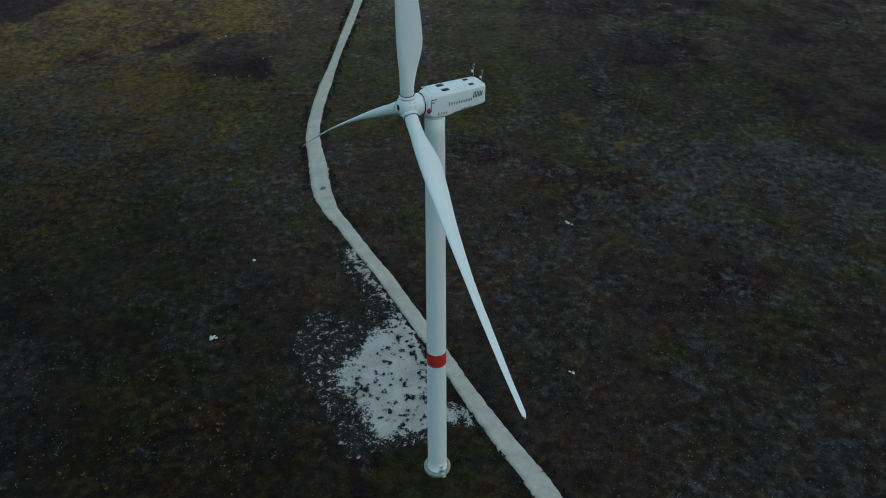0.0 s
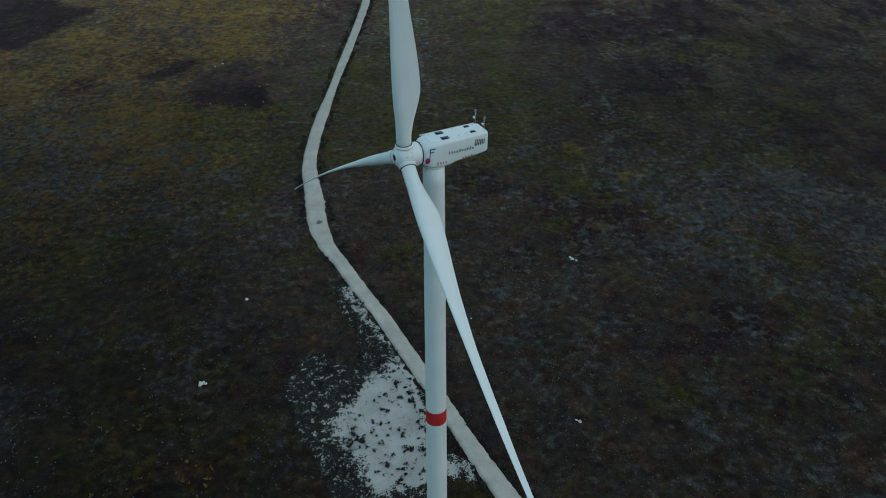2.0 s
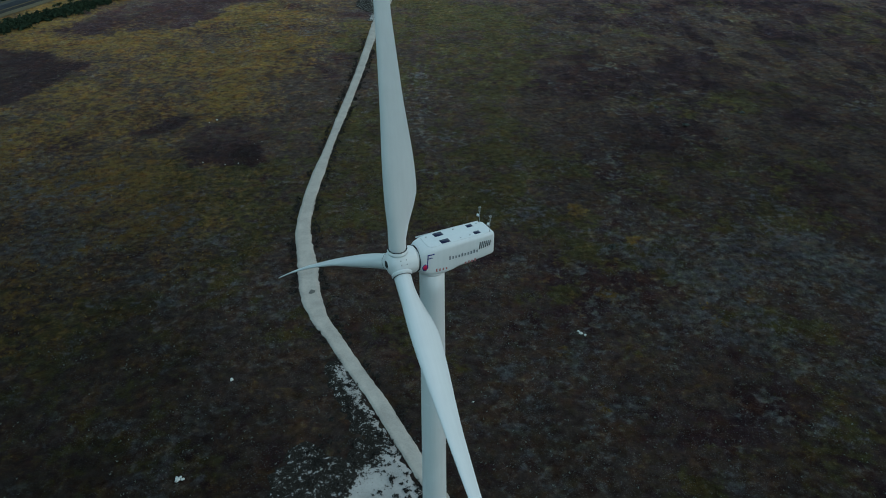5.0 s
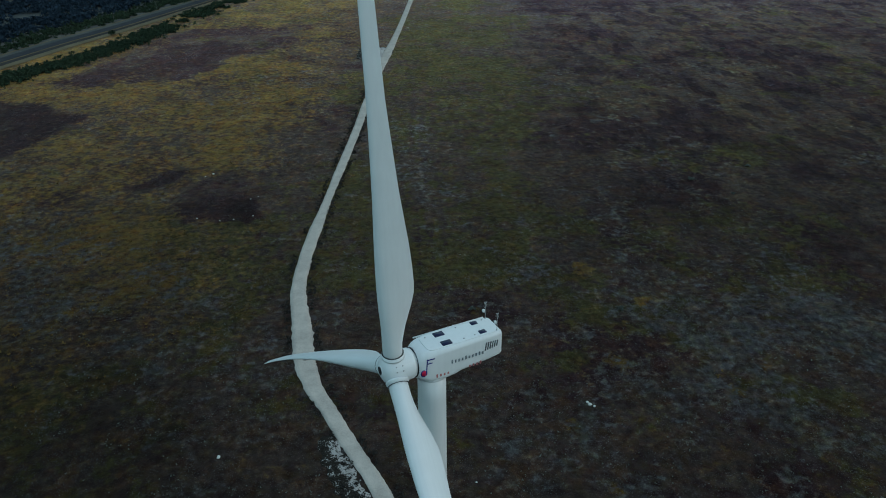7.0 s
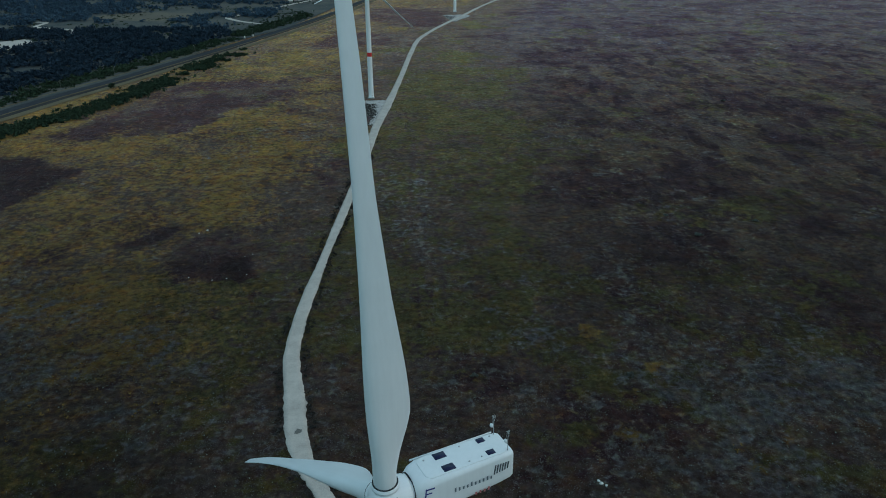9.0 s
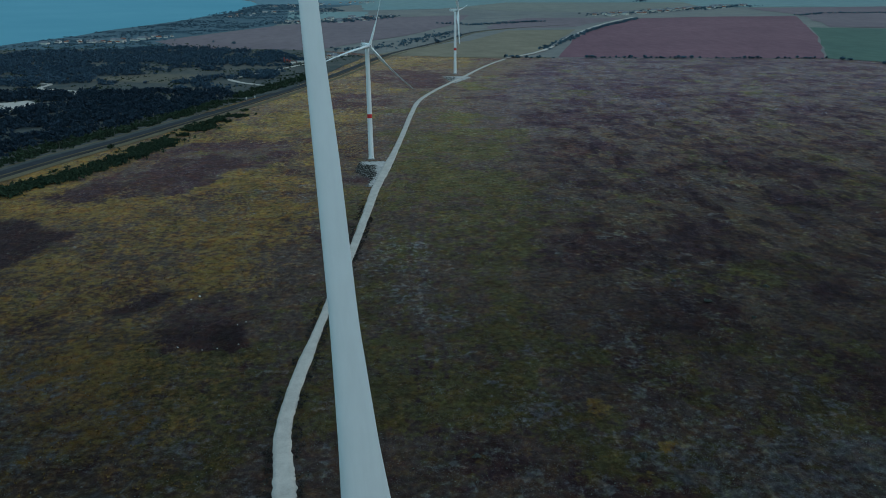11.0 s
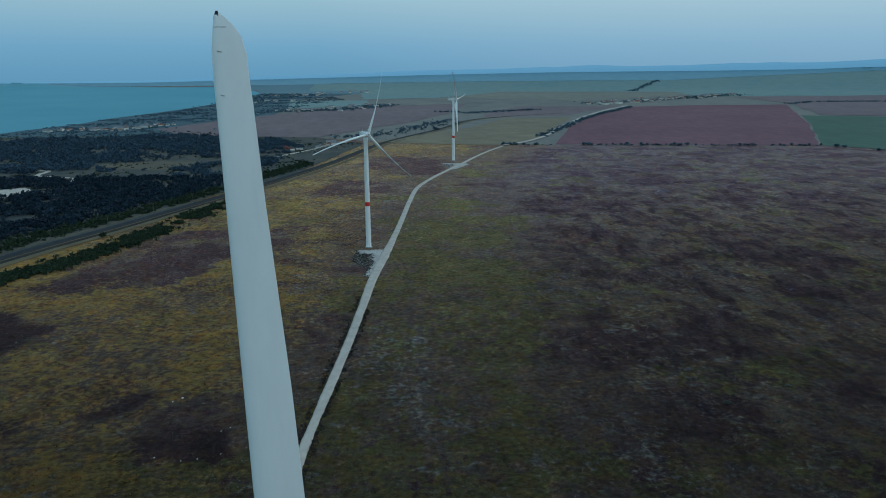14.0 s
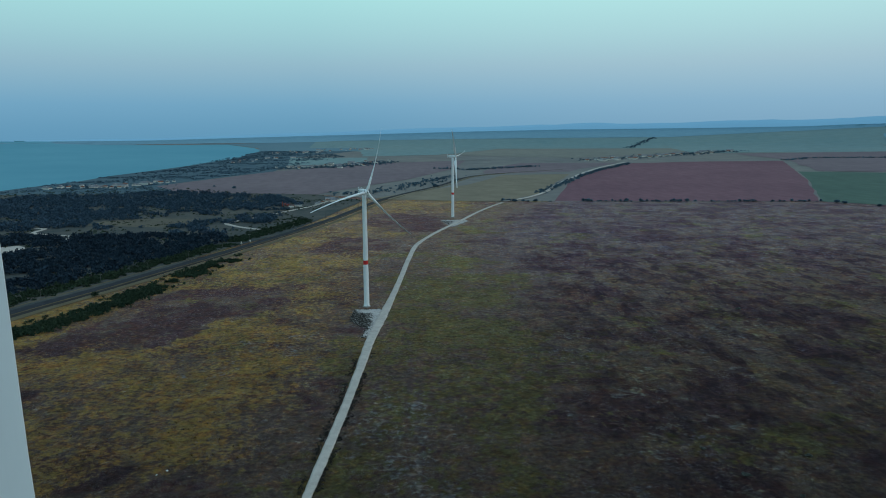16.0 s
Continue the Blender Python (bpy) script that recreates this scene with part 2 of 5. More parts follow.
def pad_material():
    """Limestone rubble that weeds are taking back; the sheet's cover weight says how far."""
    m, nt, b = material("weedy_limestone", 0.95)
    b.inputs["Specular IOR Level"].default_value = 0.08
    pos = place(nt)
    at = nt.nodes.new("ShaderNodeAttribute")
    at.attribute_name = "cover"
    f1, f2, f3 = noise_node(nt, 0.55, 5, 0.7, pos), noise_node(nt, 2.2, 5, 0.75, pos), noise_node(nt, 0.15, 3, 0.6, pos)
    stone = ramp_node(nt, mix_node(nt, 0.5, f3, f2), [(0.3, (0.27, 0.255, 0.245)), (0.5, (0.41, 0.385, 0.37)), (0.68, (0.52, 0.485, 0.475))])
    weed = ramp_node(nt, f2, [(0.3, (0.007, 0.006, 0.0055)), (0.52, (0.019, 0.016, 0.0135)), (0.70, (0.055, 0.050, 0.045))])
    r = nt.nodes.new("ShaderNodeMapRange")
    r.interpolation_type = "SMOOTHSTEP"
    r.inputs["From Min"].default_value, r.inputs["From Max"].default_value = 0.44, 0.53
    w = nt.nodes.new("ShaderNodeMath")
    w.operation = "ADD"
    g = nt.nodes.new("ShaderNodeMath")
    g.operation = "SUBTRACT"
    nt.links.new(mix_node(nt, 0.45, f1, f2), g.inputs[0])
    g.inputs[1].default_value = 0.5
    nt.links.new(at.outputs["Fac"], w.inputs[0])
    s = nt.nodes.new("ShaderNodeMath")
    s.operation = "MULTIPLY"
    s.inputs[1].default_value = 2.3
    nt.links.new(g.outputs[0], s.inputs[0])
    nt.links.new(s.outputs[0], w.inputs[1])
    nt.links.new(w.outputs[0], r.inputs["Value"])
    nt.links.new(mix_node(nt, r.outputs[0], stone, weed), b.inputs["Base Color"])
    bump_node(nt, b, f2, 0.6, 0.15)
    return m


M_PAINT = paint_material()
M_RED = simple("red_paint", (0.55, 0.03, 0.03), 0.5, 0, 0.6, 0.15)
M_DARK = simple("dark_gap", (0.02, 0.022, 0.025), 0.6)
M_LOUVRE = simple("grey_louvre", (0.085, 0.095, 0.105), 0.6)
M_NAVY = simple("navy_glass", (0.010, 0.013, 0.055), 0.38, spec=0.25)
M_BLUE = simple("blue_lettering", (0.03, 0.035, 0.20), 0.5)
M_PINK = simple("crimson_lettering", (0.62, 0.01, 0.06), 0.5)
M_GREYT = simple("grey_lettering", (0.13, 0.16, 0.19), 0.5)
M_REDT = simple("faded_red_lettering", (0.45, 0.16, 0.16), 0.5)
M_STEEL = simple("galvanised_steel", (0.42, 0.43, 0.44), 0.4, 0.7, 3.0, 0.2)
M_CONC = simple("concrete", (0.30, 0.30, 0.28), 0.9, 0, 0.8, 0.3)
M_POLE = simple("weathered_pole", (0.105, 0.105, 0.10), 0.9, 0, 0.8, 0.3)
M_GROUND = ground_material()
M_TUSSOCK = ground_material("steppe_tussocks", 1.5, 0)
M_TRACK = gravel_material("crushed_limestone", (0.33, 0.29, 0.265), (0.46, 0.41, 0.37), (0.57, 0.51, 0.46))
M_PAD = pad_material()
M_PLOW = soil_material("ploughed_red_soil", (0.130, 0.060, 0.080), (0.205, 0.100, 0.122), 0.09, 62, 0.004, 0.03)
# stubble lightened in its colour for the haze over it
M_STUBBLE = soil_material("dry_stubble", (0.135, 0.100, 0.116), (0.198, 0.146, 0.158), 0.05, 20, 0.003, 0.04)
M_CROP = soil_material("green_crop", (0.062, 0.108, 0.088), (0.085, 0.135, 0.105), 0.05, 10, 0.004, 0.03)
# haze is mixed into the colours of M_FAR*, M_PLAIN, M_COAST and M_HEADLAND
M_FARGREEN = soil_material("hazed_pasture", (0.130, 0.220, 0.235), (0.185, 0.255, 0.245), 0.03, 80, 0.002, 0.05)
M_FARTAN = soil_material("hazed_stubble", (0.142, 0.146, 0.134), (0.212, 0.200, 0.165), 0.03, 80, 0.002, 0.05)
M_FALLOW = soil_material("dry_fallow", (0.160, 0.132, 0.096), (0.235, 0.196, 0.138), 0.03, 80, 0.01, 0.03)
M_FARBLUE = soil_material("hazed_far_land", (0.145, 0.285, 0.365), (0.17, 0.31, 0.39), 0.03, 85, 0.002, 0.05)
M_PLAIN = soil_material("hazed_plain", (0.122, 0.124, 0.130), (0.215, 0.198, 0.172), 0.02, 75, 0.007, 0.05)
M_SCRUB = soil_material("scrub_land", (0.022, 0.040, 0.048), (0.125, 0.112, 0.094), 0, 0, 0.028, 0.02)
M_COAST = soil_material("hazed_coast_heath", (0.036, 0.078, 0.108), (0.085, 0.132, 0.158), 0, 0, 0.02, 0.03)
M_HEADLAND = soil_material("hazed_headland_heath", (0.095, 0.180, 0.225), (0.135, 0.215, 0.25), 0, 0, 0.004, 0.03)
M_SHOULDER = soil_material("road_shoulder", (0.024, 0.025, 0.026), (0.050, 0.047, 0.043), 0, 0, 0.06, 0.02)
M_VERGE = soil_material("dry_verge", (0.085, 0.070, 0.045), (0.16, 0.13, 0.08), 0, 0, 0.05, 0.02)
# blue emission stands in for the haze in front of the hills
M_HAZE, _nt, _b = material("glowing_haze_hills", 1.0, 0, (0.10, 0.20, 0.28))
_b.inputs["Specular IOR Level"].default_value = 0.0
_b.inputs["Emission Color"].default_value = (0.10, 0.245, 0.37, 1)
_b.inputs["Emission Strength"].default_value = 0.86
M_ASPHALT = gravel_material("asphalt", (0.022, 0.024, 0.029), (0.031, 0.034, 0.041), (0.045, 0.048, 0.055))
M_WATER = water_material()
# haze painted into the leaf colours: navy nearby, paler and bluer further off
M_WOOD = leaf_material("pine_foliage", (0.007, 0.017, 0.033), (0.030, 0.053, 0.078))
M_HAZYWOOD = leaf_material("hazed_wood_foliage", (0.020, 0.046, 0.082), (0.070, 0.115, 0.158))
M_HAZYLEAF = leaf_material("hazed_foliage", (0.046, 0.094, 0.140), (0.110, 0.168, 0.212))
M_HEDGE = leaf_material("hedge_foliage", (0.014, 0.029, 0.020), (0.040, 0.063, 0.036))
M_BARK = simple("bark", (0.07, 0.055, 0.045), 0.9, 0, 2.0, 0.3)
M_TUFT = leaf_material("grey_green_tufts", (0.030, 0.034, 0.028), (0.16, 0.17, 0.155))
M_STRAWT = leaf_material("straw_tufts", (0.05, 0.032, 0.010), (0.155, 0.096, 0.033))
M_HEATH = leaf_material("heather_tufts", (0.016, 0.015, 0.014), (0.060, 0.055, 0.052))
M_STONE = simple("pale_stone", (0.55, 0.55, 0.53), 0.9, 0, 1.5, 0.25)
M_SCUFF = gravel_material("wet_limestone", (0.10, 0.095, 0.09), (0.16, 0.15, 0.14), (0.24, 0.22, 0.20))
M_CLEARING = soil_material("dry_clearing", (0.075, 0.070, 0.058), (0.145, 0.125, 0.095), 0, 0, 0.03, 0.02)
M_REDSTEEL = simple("faded_red_steel", (0.26, 0.075, 0.07), 0.7, 0, 0.4, 0.3)
M_WALL = simple("limewashed_wall", (0.62, 0.60, 0.56), 0.9, 0, 0.4, 0.15)
M_ROOF = simple("tiled_roof", (0.20, 0.085, 0.06), 0.9, 0, 0.5, 0.3)
M_ROOFG = simple("slate_roof", (0.17, 0.18, 0.20), 0.8, 0, 0.5, 0.3)
# ---- the lie of the land ----
# the camera's late standpoint, to which the land's curve is fitted
EYE_Z, FLAT, SPAN, MID = 131.0, 200.0, 3200.0, (-1.0, 90.0)


def smooth(a, b, v):
    k = np.clip((v - a) / (b - a), 0, 1)
    return k * k * (3 - 2 * k)


# hill heights by bearing, set to fit the skyline as the camera sees it
SKY_AZ = [-180, -34, -25, -18, -12, -5, 4, 13, 22, 30, 38, 180]
SKY_UP = [28, 0, 0, 0, 10, 21, 36, 47, 50, 55, 68, 42]


def rise(x, y):
    """Height of the ground: level round the wind farm, then bent up to fit the camera's view, to the low hills that
    close the plain.
    """
    dx, dy = np.asarray(x, float) - MID[0], np.asarray(y, float) - MID[1]
    d = np.minimum(np.hypot(dx, dy), FLAT + SPAN - 0.5)
    full = np.where(d > FLAT, FLAT - SPAN * np.log(np.maximum(1 - (d - FLAT) / SPAN, 1e-5)), np.maximum(d, 1))
    z = np.where(d > FLAT, EYE_Z * (1 - d / full), 0.0)
    hill = np.interp(np.degrees(np.arctan2(dx, dy)), SKY_AZ, SKY_UP)
    return z + 0.75 * hill * smooth(3020, 3390, d)


def land(x, y):
    """Map place to ground: beyond the flat stretch distances shorten along the camera's sight lines, towards the rim of
    the plain.
    """
    dx, dy = x - MID[0], y - MID[1]
    full = max(math.hypot(dx, dy), 1e-6)
    d = full if full <= FLAT else FLAT + SPAN * (1 - math.exp(-(full - FLAT) / SPAN))
    px, py = MID[0] + dx * d / full, MID[1] + dy * d / full
    return px, py, float(rise(px, py))


def lands(x, y):
    """land() for whole arrays of places."""
    dx, dy = np.asarray(x, float) - MID[0], np.asarray(y, float) - MID[1]
    full = np.maximum(np.hypot(dx, dy), 1e-6)
    k = np.where(full <= FLAT, full, FLAT + SPAN * (1 - np.exp(-(full - FLAT) / SPAN))) / full
    px, py = MID[0] + dx * k, MID[1] + dy * k
    return np.stack([px, py, rise(px, py)], -1)


def chart(x, y):
    """Ground place back to map place."""
    dx, dy = x - MID[0], y - MID[1]
    d = np.clip(np.hypot(dx, dy), 1e-6, FLAT + SPAN - 0.3)
    full = np.where(d > FLAT, FLAT - SPAN * np.log(np.maximum(1 - (d - FLAT) / SPAN, 1e-5)), d)
    return MID[0] + dx * full / d, MID[1] + dy * full / d


def lattice(ix, iy, seed):
    h = (ix.astype(np.int64) * 374761393 + iy.astype(np.int64) * 668265263 + seed * 1274126177) & 0x7FFFFFFF
    h = ((h ^ (h >> 13)) * 1274126177) & 0x7FFFFFFF
    return ((h ^ (h >> 16)) & 0xFFFF) / 65535.0


def value_noise(x, y, size, seed):
    u, v = x / size, y / size
    iu, iv = np.floor(u), np.floor(v)
    fu, fv = u - iu, v - iv
    fu, fv = fu * fu * (3 - 2 * fu), fv * fv * (3 - 2 * fv)
    a, b = lattice(iu, iv, seed), lattice(iu + 1, iv, seed)
    c, d = lattice(iu, iv + 1, seed), lattice(iu + 1, iv + 1, seed)
    return (a * (1 - fu) + b * fu) * (1 - fv) + (c * (1 - fu) + d * fu) * fv


def fbm(x, y, size, seed, octaves=4):
    total, amp, norm = 0, 1.0, 0.0
    for k in range(octaves):
        total = total + amp * value_noise(x + 37.1 * k, y - 11.3 * k, size / 2 ** k, seed + k)
        norm += amp
        amp *= 0.55
    return total / norm


def blob(x, y, cx, cy, rx, ry, turn=0.0, seed=5):
    """Weight of an uneven patch: 1 inside, 0 outside."""
    c, s = math.cos(radians(turn)), math.sin(radians(turn))
    u, v = ((x - cx) * c + (y - cy) * s) / rx, (-(x - cx) * s + (y - cy) * c) / ry
    r = np.hypot(u, v) + 1.5 * (fbm(x, y, min(rx, ry) * 0.8, seed, 5) - 0.5)
    return 1 - smooth(0.6, 1.15, r)


def edge_distance(x, y, poly):
    """Distance to a polygon's edge, negative inside."""
    P = np.array(poly, float)
    d, inside = np.full(x.shape, 1e9), np.zeros(x.shape, bool)
    for (ax, ay), (bx, by) in zip(P, np.roll(P, -1, axis=0)):
        ex, ey = bx - ax, by - ay
        t = np.clip(((x - ax) * ex + (y - ay) * ey) / (ex * ex + ey * ey), 0, 1)
        d = np.minimum(d, np.hypot(x - ax - t * ex, y - ay - t * ey))
        cross = (ay > y) != (by > y)
        inside ^= cross & (x < (bx - ax) * (y - ay) / (by - ay + 1e-12) + ax)
    return np.where(inside, -d, d)


BURNT = [([(-262, 500), (-226, 494), (-208, 472), (-187, 467), (-193, 445), (-197, 419), (-204, 398), (-264, 396)], 3, 10, 0.75),
         ([(-102, 338), (-98, 365), (-82, 371), (-70, 347), (-63, 319), (-72, 312), (-90, 318)], 5, 22, 0.30),
         ([(-78, 325), (-78, 337), (-68, 338), (-65, 324), (-68, 317)], 2, 6, 0.6),
         ([(-129, 354), (-120, 361), (-115, 375), (-106, 378), (-112, 362), (-120, 350)], 2, 5, 0.6),
         ([(-205, 708), (-157, 716), (-134, 702), (-85, 664), (-86, 629), (-120, 626), (-132, 595), (-152, 545), (-177, 542), (-242, 528), (-236, 566), (-213, 614)], 9, 40, 0.45),
         ([(-180, 577), (-180, 621), (-161, 670), (-138, 668), (-130, 608), (-149, 549)], 7, 40, 0.3),
         ([(-98, 905), (-80, 1027), (0, 1012), (-6, 925), (-92, 900)], 10, 50, 0.5),
         ([(-60, 1177), (-44, 1293), (83, 1297), (82, 1163), (26, 1030), (-35, 1128)], 12, 60, 0.55)]


def zones(x, y):
    """Weights of straw, heather, green and grey-tufted ground at a place."""
    n1, n2, n3, n4, n5, n6 = (np.clip(0.5 + 2.3 * (fbm(x, y, size, seed) - 0.5), 0, 1) for size, seed in ((90, 3), (30, 11), (42, 23), (14, 31), (34, 61), (60, 47)))
    road_x = road_at(y)
    left = smooth(5, -70, x - road_x)
    right = smooth(15, 95, x - road_x + (n1 - 0.5) * 80)
    out = smooth(120, 310, y)
    gold = 0.0 + left * (0.22 + 0.30 * out) + (n2 - 0.5) * 0.26 * (0.4 + left) + 0.20 * (n1 - 0.5)
    gold = gold + 0.12 * smooth(600, 1300, y) * (1 - right)
    dark = 0.26 + 0.14 * right + (n3 - 0.5) * 0.85 + 0.55 * (n4 - 0.5)
    lane = smooth(75, 25, np.abs(x - road_x - 52)) * smooth(200, 330, y) * (1 - 0.8 * smooth(650, 1000, y))
    dark = dark - 0.26 * lane
    green = 0.20 + (n5 - 0.5) * 1.05 * (1 - 0.5 * lane) + 0.25 * (n4 - 0.5) + 0.50 * lane
    pale = 0.17 + 0.62 * (n6 - 0.5) + 0.5 * (fbm(x, y, 11, 37) - 0.5) * 2
    pale = pale + 0.50 * blob(x, y, 124, 205, 46, 48, 20) * (n2 + 0.3) + 0.10 * smooth(190, 120, y)
    pale = pale - 0.20 * smooth(350, 700, y) - 0.16 * left * smooth(280, 380, y)
    for cx, cy, rx, ry, turn in ((-120, 705, 40, 22, 20), (-32, 575, 20, 22, 0)):
        w = blob(x, y, cx, cy, rx, ry, turn)
        dark, gold, green = dark + 0.42 * w, gold - 0.42 * w, green - 0.2 * w
    # old plough and burnt plots with plain borders
    for plot, soft, rough, weight in BURNT:
        w = 1 - smooth(-soft, soft, edge_distance(x, y, plot) + rough * (fbm(x, y, 14, 121, 5) - 0.5))
        dark, gold, green, pale = dark + weight * w, gold - weight * w, green - 0.7 * weight * w, pale - 0.6 * weight * w
    for cx, cy, rx, ry in ((64, 262, 8, 9), (58, 236, 6, 8), (47, 214, 6, 8), (35, 212, 6, 6), (61, 183, 9, 10), (74, 169, 8, 9), (116, 191, 6, 8), (130, 199, 5, 6), (37, 157, 5, 6), (40, 290, 7, 12), (70, 301, 6, 8),
                           (39, 322, 7, 14), (40, 385, 11, 30), (143, 570, 16, 55), (228, 474, 30, 26), (338, 596, 40, 40), (193, 380, 34, 14), (186, 398, 30, 16)):
        w = blob(x, y, cx, cy, rx, ry, 0, 19)
        green, dark, pale = green + (0.48 - 0.26 * smooth(300, 450, y)) * w, dark - 0.40 * w, pale - 0.3 * w
    for cx, cy, rx, ry in ((140, 676, 45, 40), (268, 632, 50, 30), (304, 582, 36, 30), (210, 480, 26, 22), (145, 535, 22, 20), (110, 420, 30, 30)):
        w = blob(x, y, cx, cy, rx, ry, 0, 29)
        dark, gold, green = dark + 0.34 * w, gold - 0.2 * w, green - 0.3 * w
    for cx, cy, r in ((78, 243, 4), (60, 211, 4.5), (87, 205, 3), (89, 196, 3), (46, 163, 2.5), (41, 186, 2.5), (62, 268, 5), (103, 205, 3)):
        gold = gold + 0.75 * blob(x, y, cx, cy, r, r, 0, 9)
    # wheel ruts of an old field way
    for cx in (3.0, 8.0, 13.5):
        line = cx + 0.016 * (y - 350) + 4 * (n1 - 0.5) + 1.6 * (n4 - 0.5)
        w = smooth(1.6, 0.6, np.abs(x - line)) * smooth(230, 290, y) * smooth(620, 520, y)
        dark, green, gold = dark + 0.42 * w, green - 0.25 * w, gold - 0.3 * w
    w = smooth(6, 2, np.abs(x - 8 - 0.016 * (y - 350))) * smooth(250, 300, y) * smooth(560, 480, y)
    pale = pale + 0.22 * w
    # mown turf round the foot of the tower
    w = smooth(17, 13, np.hypot(x - 1, (y - 101) * 1.05) + 5 * (n4 - 0.5))
    green, gold, pale, dark = green + 0.35 * w, gold - 0.6 * w, pale - 0.7 * w, dark - 0.2 * w
    green = green - 0.16 * smooth(250, 420, y) * right - 0.06 * left * smooth(300, 160, y)
    strip = smooth(95, 30, np.abs(x - road_x - 55)) * smooth(240, 380, y)
    pale, dark = pale - 0.12 * right * smooth(200, 330, y) - 0.15 * strip, dark - 0.12 * strip
    gold = gold * (1 - 0.35 * smooth(700, 1150, y)) * smooth(1750, 1450, y) * smooth(-420, -330, x)
    return np.clip(np.stack([gold, dark, green, pale], 1), 0, 1)


def road_at(y):
    return np.interp(y, [90, 130, 190, 225, 260, 300, 430, 560, 680, 870, 960, 1130, 1300, 1470],
                     [25, 6, -19, -34, -40, -40, -28, -18, -5, 13, 24, 76, 133, 202])


def distance_tone(x, y):
    """Painted colour gain, lighter and bluer with distance like haze; alpha: open moor."""
    # near ground darkened, far ground lightened, in place of haze and slant light
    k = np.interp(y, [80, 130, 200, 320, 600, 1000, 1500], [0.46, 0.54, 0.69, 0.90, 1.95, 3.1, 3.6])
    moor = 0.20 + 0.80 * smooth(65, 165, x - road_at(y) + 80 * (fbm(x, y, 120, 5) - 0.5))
    # near right, and near left below, painted darker to suit the view's dim corners
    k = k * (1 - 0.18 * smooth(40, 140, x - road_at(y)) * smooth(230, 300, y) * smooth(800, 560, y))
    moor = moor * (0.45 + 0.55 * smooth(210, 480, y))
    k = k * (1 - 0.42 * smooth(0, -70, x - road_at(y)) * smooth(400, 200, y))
    # blue of distance mixed into the far moor's colour
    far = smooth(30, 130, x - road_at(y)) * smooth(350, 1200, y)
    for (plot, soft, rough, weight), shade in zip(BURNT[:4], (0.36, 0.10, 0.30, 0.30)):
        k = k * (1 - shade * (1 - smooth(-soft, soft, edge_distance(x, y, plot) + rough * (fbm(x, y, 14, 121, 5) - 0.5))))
    # drifts lose contrast far off, as behind haze
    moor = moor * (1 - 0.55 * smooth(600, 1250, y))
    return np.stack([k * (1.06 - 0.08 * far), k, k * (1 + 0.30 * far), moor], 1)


def grid_mesh(name, verts, n_u, n_v, mat, close=False):
    """A sheet of n_u x n_v points, as quads."""
    i = np.arange(n_u * n_v).reshape(n_u, n_v)
    if close:
        i = np.vstack([i, i[:1]])
    q = np.stack([i[:-1, :-1], i[1:, :-1], i[1:, 1:], i[:-1, 1:]], -1).reshape(-1, 4)
    me = bpy.data.meshes.new(name)
    me.vertices.add(len(verts))
    me.vertices.foreach_set("co", np.asarray(verts, np.float32).ravel())
    me.loops.add(q.size)
    me.loops.foreach_set("vertex_index", q.ravel().astype(np.int32))
    me.polygons.add(len(q))
    me.polygons.foreach_set("loop_start", np.arange(0, q.size, 4, dtype=np.int32))
    me.polygons.foreach_set("use_smooth", np.ones(len(q), bool))
    me.materials.append(mat)
    me.update(calc_edges=True)
    return me


# the ground: one sheet, closest-meshed where the land lies open ahead
az = np.radians(np.concatenate([np.arange(-82, 82, 0.33), np.arange(82, 278, 3.0)]))
rad, r = [0.5], 20.0
while r < 3480:
    rad.append(r)
    r += 14 if r < 60 else max(1.3, 0.0085 * r)
rad.append(3495.0)
rad = np.array(rad)
gx = (MID[0] + np.sin(az)[:, None] * rad[None]).ravel()
gy = (np.cos(az)[:, None] * rad[None]).ravel()
far_d = np.hypot(gx - MID[0], gy - MID[1])
over = np.minimum(1.0, 3399.6 / np.maximum(far_d, 1))
gx, gy = MID[0] + (gx - MID[0]) * over, MID[1] + (gy - MID[1]) * over
gz = rise(gx, gy)
near = smooth(1500, 300, np.hypot(gx, gy))
gz = gz + near * ((fbm(gx, gy, 9, 71, 3) - 0.5) * 0.5 - 0.25)
me = grid_mesh("ground", np.stack([gx, gy, gz], 1), len(az), len(rad), M_GROUND, close=True)
# the ground's outer ring takes the haze-blue colour
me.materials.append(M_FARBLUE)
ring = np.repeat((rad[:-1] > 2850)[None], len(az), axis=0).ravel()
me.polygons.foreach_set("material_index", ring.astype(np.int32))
zone = me.attributes.new("zone", "FLOAT_COLOR", "POINT")
zone.data.foreach_set("color", zones(*chart(gx, gy)).astype(np.float32).ravel())
# per-point gain that paints the distance into the ground colour
dry = me.attributes.new("distance_tone", "FLOAT_COLOR", "POINT")
dry.data.foreach_set("color", distance_tone(*chart(gx, gy)).astype(np.float32).ravel())
tagged(new("ground", me), "dusky autumn steppe of straw, heather and grey tufts", "ground", kind="structure")


